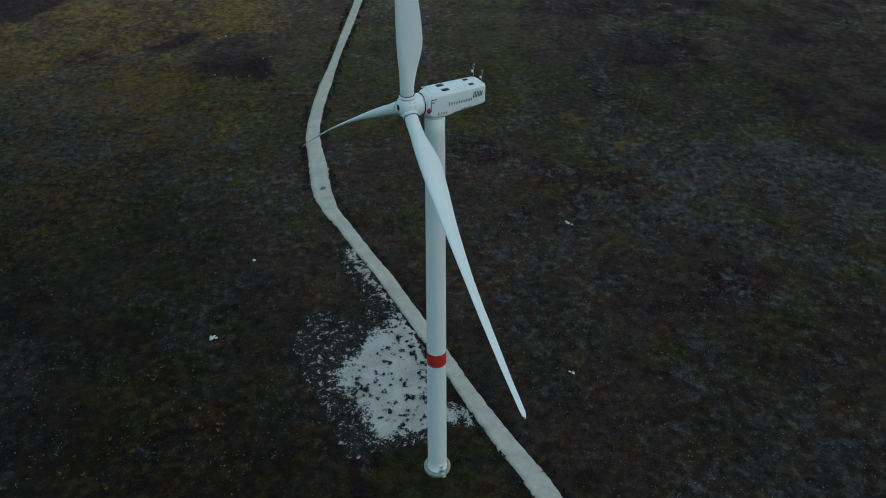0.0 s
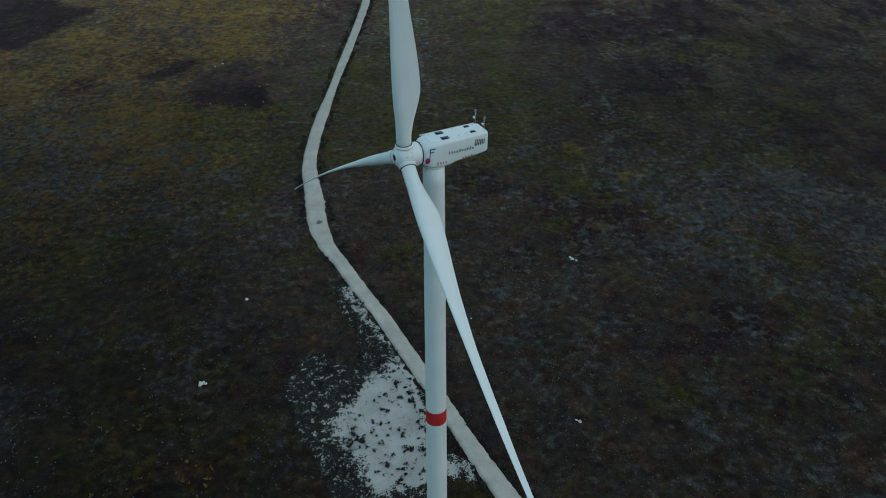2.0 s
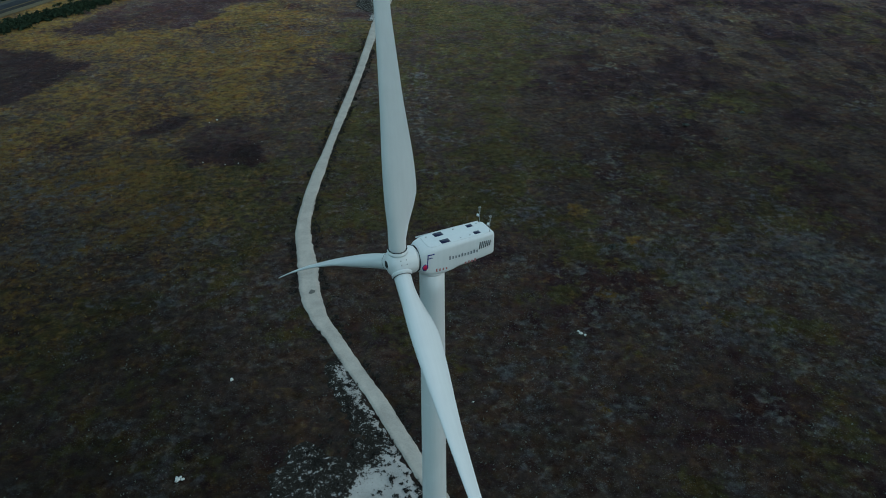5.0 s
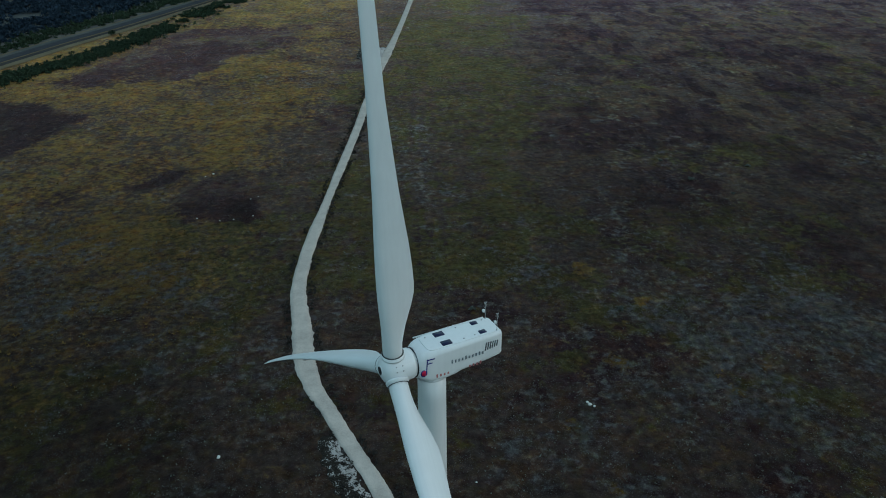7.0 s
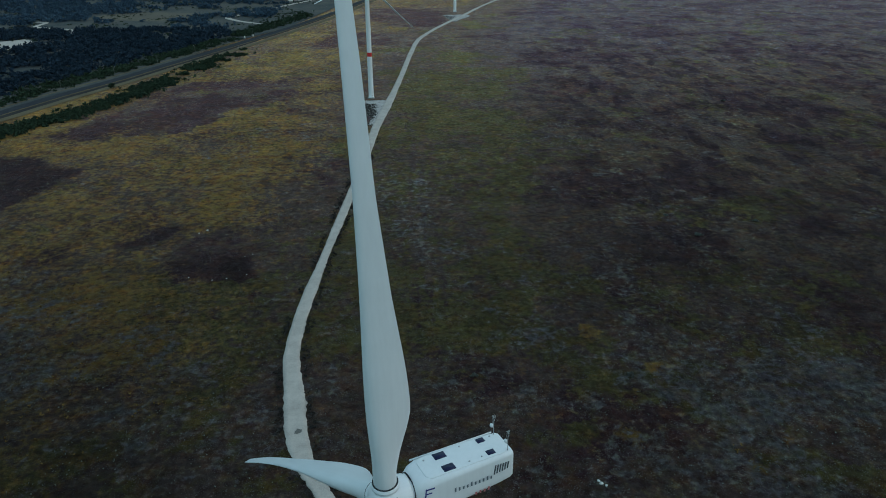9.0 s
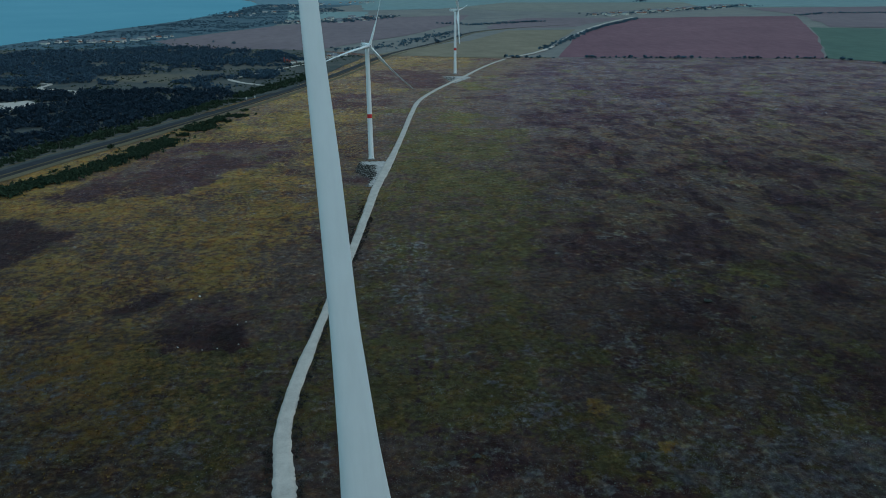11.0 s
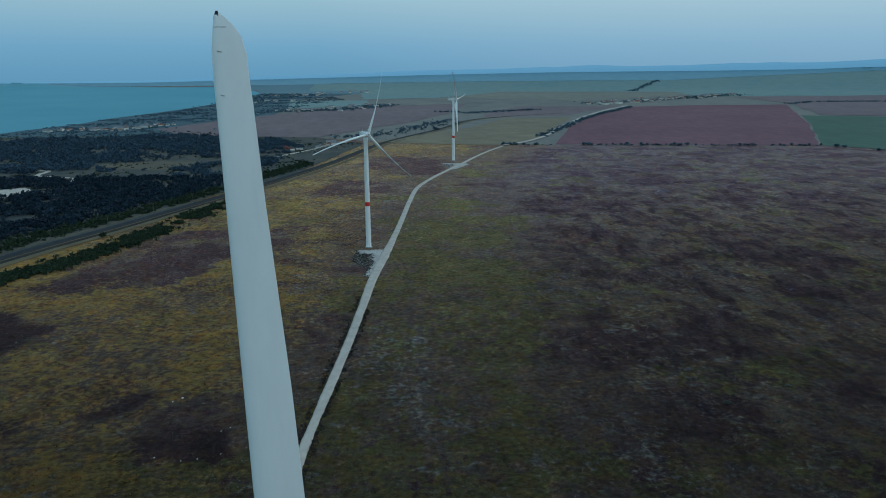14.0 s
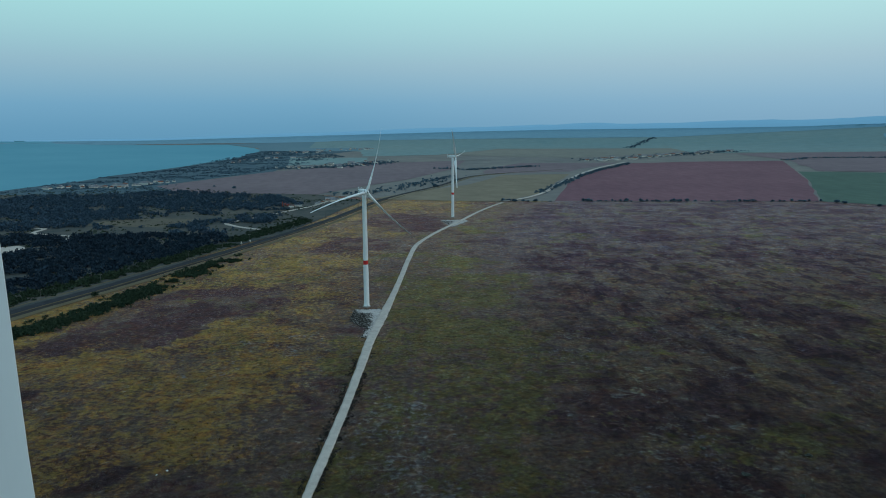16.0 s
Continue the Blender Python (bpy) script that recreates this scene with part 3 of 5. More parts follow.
def ribbon(name, pts, widths, mat, lift, label, category, step=4.0, ragged=0.0, sag=0.0, seed=1):
    """A road of uneven width along a smooth line through map places, laid on the ground."""
    P = np.array(pts, float)
    W = np.array(widths if hasattr(widths, "__len__") else [widths] * len(P), float)
    T = np.concatenate([[0], np.cumsum(np.hypot(*np.diff(P, axis=0).T))])
    n = max(4, int(T[-1] / step))
    s = np.linspace(0, T[-1], n)
    idx = np.clip(np.searchsorted(T, s, "right") - 1, 0, len(P) - 2)
    tan = np.gradient(P, T, axis=0)
    h = (T[idx + 1] - T[idx])[:, None]
    k = ((s - T[idx]) / h[:, 0])[:, None]
    C = ((2 * k ** 3 - 3 * k ** 2 + 1) * P[idx] + (k ** 3 - 2 * k ** 2 + k) * h * tan[idx]
         + (-2 * k ** 3 + 3 * k ** 2) * P[idx + 1] + (k ** 3 - k ** 2) * h * tan[idx + 1])
    w = np.interp(s, T, W)
    d = np.gradient(C, axis=0)
    d /= np.linalg.norm(d, axis=1)[:, None] + 1e-9
    side = np.stack([d[:, 1], -d[:, 0]], 1)
    rows = []
    for j, f in enumerate((-1.0, -0.92, -0.5, 0.0, 0.5, 0.92, 1.0)):
        off = 0.5 * w * f
        if abs(f) > 0.6:
            off = off + np.sign(f) * ragged * (0.65 * fbm(s, s * 0 + 9 * np.sign(f), 1.7, seed + j % 2, 3) + 0.35 * fbm(s, s * 0 + 5 * np.sign(f), 9, seed + 3, 2) - 0.5) * w
        q = C + side * off[:, None]
        rows.append(lands(q[:, 0], q[:, 1]) + (0, 0, lift - (0.5 if abs(f) == 1 else 0) - (sag if abs(f) == 0.5 else 0)))
    v = np.array(rows).transpose(1, 0, 2).reshape(-1, 3)
    ob = new(name, grid_mesh(name, v, n, 7, mat))
    return tagged(ob, label, category, kind="structure")


TRACK = [(33, 74), (28, 84), (23, 93.4), (19.2, 101.5), (15, 109.5), (10.9, 118), (7.1, 127), (1, 141), (-5.2, 155), (-11.5, 169), (-20.2, 186.4), (-24.7, 196), (-29, 204.4), (-32, 213), (-34.2, 222.5), (-35.6, 232.3),
         (-37.4, 242.8), (-39.2, 254), (-40.3, 266), (-40.1, 278.5), (-39.5, 292), (-38.4, 306.6), (-37, 322.3), (-35.6, 339), (-32.1, 377.6), (-27.8, 424), (-22.9, 488), (-18.7, 547), (-11.5, 612), (-5, 673), (3, 756),
         (13, 865), (24, 955), (42, 1025), (76, 1128), (97, 1187), (130, 1287), (174, 1405), (206, 1478)]
TRACK_W = [5.6, 5.4, 5.3, 5.2, 4.9, 4.6, 4.2, 4.3, 4.4, 4.4, 4.4, 4.5, 5.2, 6.2, 6.9, 6.6, 6.1, 5.6, 5.2, 5.2, 5.1, 5.2, 4.2, 3.7, 4.6, 4.6, 5.0, 6.2, 7.0, 5.2, 5.0, 5.2, 5.8, 5.6, 6, 6.5, 6, 5.5, 5]
ribbon("track", TRACK, TRACK_W, M_TRACK, 0.16,
       "pale crushed-limestone farm track winding across the steppe", "track", 0.8, 0.24, 0.05)
ribbon("track_far", [(206, 1478), (250, 1530), (310, 1640), (400, 1890), (500, 2150), (640, 2500), (800, 2850), (1010, 3250)], [7, 8, 9, 10, 11, 12, 12, 12], M_TRACK, 1.9,
       "pale lane running on towards the village", "track", 20, 0.15)
# the main road on its low bank, with its shoulders and verge
ROAD = [(-425, 150), (-368, 380), (-330, 520), (-302, 608), (-284, 663), (-260, 725), (-232, 808), (-197, 907), (-183, 950), (-112, 1190), (-20, 1590), (107, 1935), (272, 2400), (600, 2700)]
ribbon("shoulder", ROAD, [24, 24, 24, 24, 24, 22, 20, 18, 17, 16, 16, 16, 16, 16], M_SHOULDER, 0.45, "grey-brown gravel shoulders of the main road", "road shoulder", 8, 0.12)
ribbon("verge", [(x + 15.5, y - 5) for x, y in ROAD], 8, M_VERGE, 0.5, "strip of dry yellow grass along the main road", "verge", 8, 0.35)
ribbon("road", ROAD, [13, 13, 13, 13, 13, 12, 12, 11, 11, 11, 11, 11, 11, 11], M_ASPHALT, 0.8, "dark asphalt main road on a low bank", "road", 12, 0.02)
ribbon("edge_line", [(x + 5.6, y - 2) for x, y in ROAD], 0.7, M_VERGE, 0.86, "pale edge line of the main road", "road marking", 12, 0.0)
ribbon("field_way", [(x - 13, y + 4) for x, y in ROAD[:9]], 2.6, M_VERGE, 0.7, "narrow sandy way beyond the main road", "path", 12, 0.4)
ribbon("white_track", [(-191, 1109), (-232, 1150), (-254, 1192), (-241, 1225), (-194, 1338), (-150, 1450)], [5, 7, 8, 7, 6, 6], M_TRACK, 1.3, "pale quarry track", "track", 8, 0.2)


def patch(name, pts, mat, lift, label, category, step=None, ragged=6.0, seed=1):
    """A field: a sheet over the map polygon's inside, with an uneven edge, laid on the ground."""
    P = np.array(pts, float)
    bm = bmesh.new()
    edge = []
    for a, b in zip(P, np.roll(P, -1, axis=0)):
        n = max(2, int(np.hypot(*(b - a)) / (step or 60)))
        for k in range(n):
            q = a + (b - a) * k / n
            edge.append(q + ragged * (np.array([random.random(), random.random()]) - 0.5))
    vs = [bm.verts.new((q[0], q[1], 0)) for q in edge]
    bm.faces.new(vs)
    bmesh.ops.triangulate(bm, faces=bm.faces[:])
    for _ in range(6):
        bmesh.ops.subdivide_edges(bm, edges=[e for e in bm.edges if e.calc_length() > (step or 60) * 2.5], cuts=1)
        bmesh.ops.triangulate(bm, faces=bm.faces[:])
    for v in bm.verts:
        x, y, z = land(v.co.x, v.co.y)
        v.co = (x, y, z + lift)
    me = bpy.data.meshes.new(name)
    bmesh.ops.recalc_face_normals(bm, faces=bm.faces[:])
    bm.to_mesh(me)
    bm.free()
    if me.polygons and me.polygons[0].normal.z < 0:
        me.flip_normals()
    me.materials.append(mat)
    return tagged(new(name, me), label, category, kind="structure")


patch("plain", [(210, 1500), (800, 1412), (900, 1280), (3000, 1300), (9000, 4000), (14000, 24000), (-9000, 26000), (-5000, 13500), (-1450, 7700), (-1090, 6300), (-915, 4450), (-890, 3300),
                (-640, 2085), (-60, 1610), (90, 1920), (250, 2400), (420, 2420)], M_PLAIN, 0.25, "far plain of pasture and fallow, dulled by painted haze", "plain", 130, 20)
patch("field_ploughed", [(311, 1490), (560, 1452), (797, 1412), (1111, 1982), (1758, 3296), (1370, 3300), (1000, 3180), (650, 2519), (450, 1960)], M_PLOW, 0.4,
      "ploughed field of reddish-brown soil", "field", 90)
patch("field_green", [(801, 1408), (880, 1316), (1900, 2000), (1560, 2290), (1330, 2420), (1113, 1978)], M_CROP, 0.42, "green winter crop", "field", 90)
patch("field_stubble", [(-627, 2040), (-505, 1822), (-255, 1732), (-176, 1711), (-70, 1990), (30, 2190), (212, 2814), (345, 3665), (-102, 3421), (-446, 2740)], M_STUBBLE, 0.9, "mauve-brown stubble field", "field", 90)
patch("scrub", [(-440, 150), (-305, 600), (-236, 815), (-190, 955), (-120, 1200), (-60, 1560), (-180, 1710), (-505, 1835), (-830, 1850),
                (-1010, 1850), (-1050, 1200), (-1100, 200)], M_SCRUB, 0.6,
      "scrubby coastal land between the sea and the main road", "scrub", 90, 12)
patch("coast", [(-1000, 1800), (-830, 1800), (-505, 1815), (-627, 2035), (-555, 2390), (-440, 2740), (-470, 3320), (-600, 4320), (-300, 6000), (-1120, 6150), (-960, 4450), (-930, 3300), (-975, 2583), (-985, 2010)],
      M_COAST, 0.75, "heath along the shore, blue haze painted into its colour", "scrub", 90, 12)
SHORE = [(-3600, -3000), (-1150, 200), (-960, 1700), (-945, 2010), (-935, 2583), (-895, 3307), (-920, 4454), (-1100, 6257), (-1429, 7632), (-2114, 9500), (-2852, 10200), (-4400, 11500),
         (-6000, 13500), (-10000, 22000), (-13500, 26000), (-20000, 21500), (-27000, 12000), (-29500, 0), (-29000, -6000)]
# far fields, most in colours with haze painted in
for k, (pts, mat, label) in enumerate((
        ([(-700, 7000), (0, 5000), (3000, 4500), (6000, 6000), (14000, 24000), (-9000, 26000), (-1500, 10000)], M_FARGREEN, "far green country, paled by painted haze"),
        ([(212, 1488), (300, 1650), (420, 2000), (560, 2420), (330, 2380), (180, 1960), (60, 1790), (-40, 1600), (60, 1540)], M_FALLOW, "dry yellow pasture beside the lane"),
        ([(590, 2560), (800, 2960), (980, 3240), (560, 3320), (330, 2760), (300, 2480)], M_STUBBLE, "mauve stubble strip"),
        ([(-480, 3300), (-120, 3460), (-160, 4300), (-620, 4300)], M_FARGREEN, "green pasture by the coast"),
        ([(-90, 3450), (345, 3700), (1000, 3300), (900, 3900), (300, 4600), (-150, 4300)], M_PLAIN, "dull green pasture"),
        ([(300, 4650), (950, 3950), (1900, 4700), (2300, 6000), (900, 6400)], M_FARTAN, "stubble by the village, paled by painted haze"),
        ([(-200, 4500), (280, 4700), (880, 6500), (-300, 7200)], M_FARGREEN, "far pasture, blue-green with painted haze"),
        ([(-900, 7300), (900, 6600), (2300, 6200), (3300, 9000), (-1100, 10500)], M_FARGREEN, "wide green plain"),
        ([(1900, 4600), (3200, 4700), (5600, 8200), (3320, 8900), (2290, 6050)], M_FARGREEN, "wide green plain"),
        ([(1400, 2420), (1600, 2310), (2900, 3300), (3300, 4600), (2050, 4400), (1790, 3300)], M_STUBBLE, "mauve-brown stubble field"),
        ([(-9000, 20000), (-5200, 13000), (-1700, 10300), (-900, 10400), (-800, 15000), (-3000, 27000), (-13000, 28000)], M_FARBLUE, "far headland, blue with painted haze"),
        ([(-1250, 10800), (3500, 9200), (9000, 12500), (14000, 24000), (-9000, 24000), (-5000, 13500)], M_FARBLUE, "far country, blue with painted haze"),
        ([(-1080, 6080), (-300, 5900), (-250, 7150), (-850, 7400), (-1100, 10300), (-1700, 10250), (-2700, 10100), (-2080, 9500), (-1400, 7632)], M_HEADLAND, "heath at the head of the bay, blue with painted haze"),
        ([(5700, 8300), (3300, 4700), (2950, 3250), (1980, 2050), (3000, 2000), (9000, 6000)], M_FARBLUE, "far country, blue with painted haze"))):
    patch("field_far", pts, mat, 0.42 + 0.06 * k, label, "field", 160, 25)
patch("water", SHORE, M_WATER, 0.9, "calm blue-green sea in a wide bay", "sea", 700, 30)


def pad(name, bare, weedy, strip, box, label, base=0.25):
    """A crane pad of limestone: bare in one part, half grown over in another."""
    x0, y0, x1, y1, step = box
    xs, ys = np.meshgrid(np.arange(x0, x1, step), np.arange(y0, y1, step), indexing="ij")
    nu, nv = xs.shape
    x, y = xs.ravel(), ys.ravel()
    wob = 4.0 * (fbm(x, y, 5, 83) - 0.5)
    cover = np.minimum(base + 0.42 * smooth(-3.0, 3.5, edge_distance(x, y, bare) + wob),
                       0.655 + 0.22 * smooth(-2, 6, edge_distance(x, y, weedy) + wob))
    out = np.minimum(edge_distance(x, y, bare) - 2.0, edge_distance(x, y, weedy) - 3.0) + wob
    if strip:
        P = np.array(strip, float)
        d = np.full(x.shape, 1e9)
        for (ax, ay), (bx, by) in zip(P, P[1:]):
            ex, ey = bx - ax, by - ay
            t = np.clip(((x - ax) * ex + (y - ay) * ey) / (ex * ex + ey * ey), 0, 1)
            d = np.minimum(d, np.hypot(x - ax - t * ex, y - ay - t * ey))
        cover = np.minimum(cover, 0.42 + 0.4 * smooth(0.8, 3.6, d + wob * 0.6))
        out = np.minimum(out, d - 3.0 + wob)
    cx = np.interp(y, [p[1] for p in TRACK], [p[0] for p in TRACK])
    out = np.maximum(out, 3.4 - np.abs(x - cx) * 0.91)
    keep = out < 2.2
    verts = lands(x, y)
    verts[:, 2] += 0.10 + 0.12 * fbm(x, y, 2.5, 7, 2) - 0.55 * smooth(-1.0, 1.6, out + 2.5 * (fbm(x, y, 1.6, 29, 2) - 0.5))
    me = grid_mesh(name, verts, nu, nv, M_PAD)
    at = me.attributes.new("cover", "FLOAT", "POINT")
    at.data.foreach_set("value", cover.astype(np.float32))
    bm = bmesh.new()
    bm.from_mesh(me)
    flat = keep
    bm.verts.ensure_lookup_table()
    bmesh.ops.delete(bm, geom=[v for v in bm.verts if not flat[v.index]], context="VERTS")
    bm.to_mesh(me)
    bm.free()
    return tagged(new(name, me), label, "gravel pad", kind="structure")


pad("pad_near", [(-22, 131), (-17, 140), (-9, 150), (-5, 153), (-1, 143), (-1, 121), (1, 118.5), (6, 117.2), (9, 116.6), (9, 115.6), (5, 115.8), (1, 114.2), (-3, 111.5), (-9, 111.5), (-12.5, 110), (-16, 118)],
    [(-22, 178), (-11, 158), (-18, 146), (-29, 152), (-32, 146), (-27, 132), (-17, 110), (-6, 112), (-8, 150)],
    [(-22, 181), (-16, 170), (-8, 155), (-4, 148)], (-38, 100, 12, 188, 0.55), "bare white limestone pad half grown over with weeds")
pad("pad_middle", [(-31, 630), (-13, 630), (-10, 622), (-13, 590), (-19, 562), (-23, 556), (-19, 585), (-20, 618), (-30, 622)],
    [(-33, 606), (-30, 627), (-14, 626), (-18, 572), (-25, 586)], None, (-48, 545, -6, 640, 0.7), "white limestone pad at the foot of a turbine", 0.22)
pad("pad_distant", [(68, 1196), (104, 1200), (108, 1186), (84, 1130), (70, 1112), (82, 1150), (88, 1184)],
    [(70, 1190), (100, 1195), (80, 1120)], None, (60, 1100, 115, 1210, 2.2), "white limestone pad by the bend of the track", 0.1)

# the hazy skyline: low hills past the rim of the plain, glowing blue as haze
azs = np.radians(np.arange(-26, 334, 0.6))
n_az = len(azs)
deg = (np.degrees(azs) + 180) % 360 - 180
up = np.interp(deg, SKY_AZ, SKY_UP)
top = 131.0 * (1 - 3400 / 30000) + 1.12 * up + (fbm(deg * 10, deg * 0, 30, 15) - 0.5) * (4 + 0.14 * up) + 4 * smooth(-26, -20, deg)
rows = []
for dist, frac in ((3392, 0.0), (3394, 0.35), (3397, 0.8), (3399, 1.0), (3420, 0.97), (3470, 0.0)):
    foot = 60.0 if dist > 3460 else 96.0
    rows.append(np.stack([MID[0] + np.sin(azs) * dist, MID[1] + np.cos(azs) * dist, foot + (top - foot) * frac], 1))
v = np.stack(rows, 1).reshape(-1, 3)
tagged(new("backdrop", grid_mesh("backdrop", v, n_az, len(rows), M_HAZE)), "low backdrop hills glowing blue in place of evening haze", "hills", kind="structure")
# ---- wind turbines ----
def part(name, bm, mat, parent, label="", m=None, smooth_faces=True):
    me = bpy.data.meshes.new(name)
    bm.to_mesh(me)
    bm.free()
    me.materials.append(mat)
    if smooth_faces:
        for p in me.polygons:
            p.use_smooth = True
    ob = new(name, me)
    ob.parent = parent
    if m is not None:
        ob.matrix_basis = m
    if label:
        ob["label"] = label
    return ob


def loft(sections, cap=True):
    """A skin through closed sections of the same number of points."""
    bm = bmesh.new()
    rings = [[bm.verts.new(p) for p in s] for s in sections]
    n = len(rings[0])
    for a, b in zip(rings, rings[1:]):
        for i in range(n):
            bm.faces.new((a[i], a[(i + 1) % n], b[(i + 1) % n], b[i]))
    if cap:
        bm.faces.new(rings[0][::-1])
        bm.faces.new(rings[-1])
    bmesh.ops.recalc_face_normals(bm, faces=bm.faces[:])
    return bm


def turned(profile, n=48):
    """A body of revolution about z from (radius, height) pairs."""
    return loft([[(r * math.cos(2 * math.pi * i / n), r * math.sin(2 * math.pi * i / n), z) for i in range(n)] for r, z in profile])


def box_bm(sx, sy, sz, bevel=0.0, seg=2):
    bm = bmesh.new()
    bmesh.ops.create_cube(bm, size=1)
    bmesh.ops.scale(bm, vec=(sx, sy, sz), verts=bm.verts[:])
    if bevel:
        bmesh.ops.bevel(bm, geom=bm.edges[:], offset=bevel, segments=seg, affect="EDGES", clamp_overlap=True)
    return bm


TOWER_H, HUB_Z, HUB_OUT, BLADE_L = 83.35, 85.55, 4.35, 46.9
BAND = (31.9, 35.0)


def tower_radius(z):
    return 2.02 + (1.52 - 2.02) * (z / TOWER_H) ** 1.1


CHORD_R = [1.55, 2.2, 3.2, 5.0, 7.0, 9.0, 12.0, 14.0, 17.0, 20.0, 23.0, 28.0, 37.0, 42.0, 44.5, 45.9, 46.3, 46.6, 46.9]
CHORD_C = [2.0, 2.0, 2.03, 2.35, 3.15, 3.74, 3.56, 3.34, 2.86, 2.40, 2.09, 1.60, 1.30, 1.04, 0.95, 0.88, 0.74, 0.50, 0.12]
THICK = [1.0, 1.0, 0.97, 0.70, 0.50, 0.40, 0.34, 0.31, 0.26, 0.235, 0.22, 0.205, 0.18, 0.17, 0.16, 0.16, 0.16, 0.16, 0.2]
TWIST = [0, 0, 0, 7.3, 9.5, 8.8, 7.0, 6.0, 4.8, 3.8, 2.9, 1.8, 0.7, 0, 0, 0, 0, 0, 0]


def blade_bow(r):
    """How far the blade's own line sweeps towards its leading edge and bows flapwise at a radius."""
    k = (r / 45) ** 2
    tuck = float(np.clip((r - 45.4) / 1.5, 0, 1)) ** 2
    return -0.49 * k + 0.20 * tuck, 4.29 * k


def blade_bm(n=28):
    rr = sorted(set([*np.linspace(1.55, 44, 36), *CHORD_R, 45.3, 46.1, 46.45, 46.75, 46.84]))
    sections = []
    for r in rr:
        near = r + np.linspace(-1.0, 1.0, 9) * (1 if 4 < r < 30 else 0)
        c, t, tw = (float(np.interp(near, CHORD_R, k).mean()) for k in (CHORD_C, THICK, TWIST))
        rnd = float(np.clip((t - 0.4) / 0.6, 0, 1))
        lead = 0.5 * rnd + 0.30 * (1 - rnd)
        pts = []
        for i in range(n):
            a = 2 * math.pi * i / n
            xc = 0.5 * (1 - math.cos(a))
            yt = 5 * t * (0.2969 * math.sqrt(xc) - 0.126 * xc - 0.3516 * xc ** 2 + 0.2843 * xc ** 3 - 0.1036 * xc ** 4)
            foil = (xc, (yt if a <= math.pi else -yt) + 0.02 * math.sin(math.pi * xc))
            circ = (xc, 0.5 * t * math.sin(a))
            u = foil[0] * (1 - rnd) + circ[0] * rnd
            v = foil[1] * (1 - rnd) + circ[1] * rnd
            x, y = (u - lead) * c, v * c
            if r > 28:
                # the leading edge runs straight to the tip; the trailing edge curves in to meet it
                x += lead * c - 0.30 * float(np.interp(r, [28, 45], [1.60, 0.90]))
            ca, sa = math.cos(radians(tw)), math.sin(radians(tw))
            bx, by = blade_bow(r)
            pts.append((x * ca - y * sa + bx, x * sa + y * ca + by, r))
        sections.append(pts)
    return loft(sections)


def rounded(w, h, rad, z0, n=6):
    """A rounded rectangle in the y-z plane, counter-clockwise from the lower right corner."""
    pts = []
    for cy, cz, a0 in ((w / 2 - rad, -h / 2 + rad, -90), (w / 2 - rad, h / 2 - rad, 0), (-w / 2 + rad, h / 2 - rad, 90), (-w / 2 + rad, -h / 2 + rad, 180)):
        for i in range(n + 1):
            a = radians(a0 + 90 * i / n)
            pts.append((cy + rad * math.cos(a), cz + rad * math.sin(a) + z0))
    return pts


def lettering(parent, count, height, width, gap, mat, name, m, skip=()):
    """A line of writing too small to read, as upright bars."""
    for i in range(count):
        if i in skip:
            continue
        h = height * (1.0 if i % 4 == 0 else 0.72 + 0.1 * (i % 3 == 1))
        part(name, box_bm(width, 0.012, h), mat, parent, m=m @ pose((i - (count - 1) / 2) * (width + gap), 0, (h - height) / 2), smooth_faces=False)


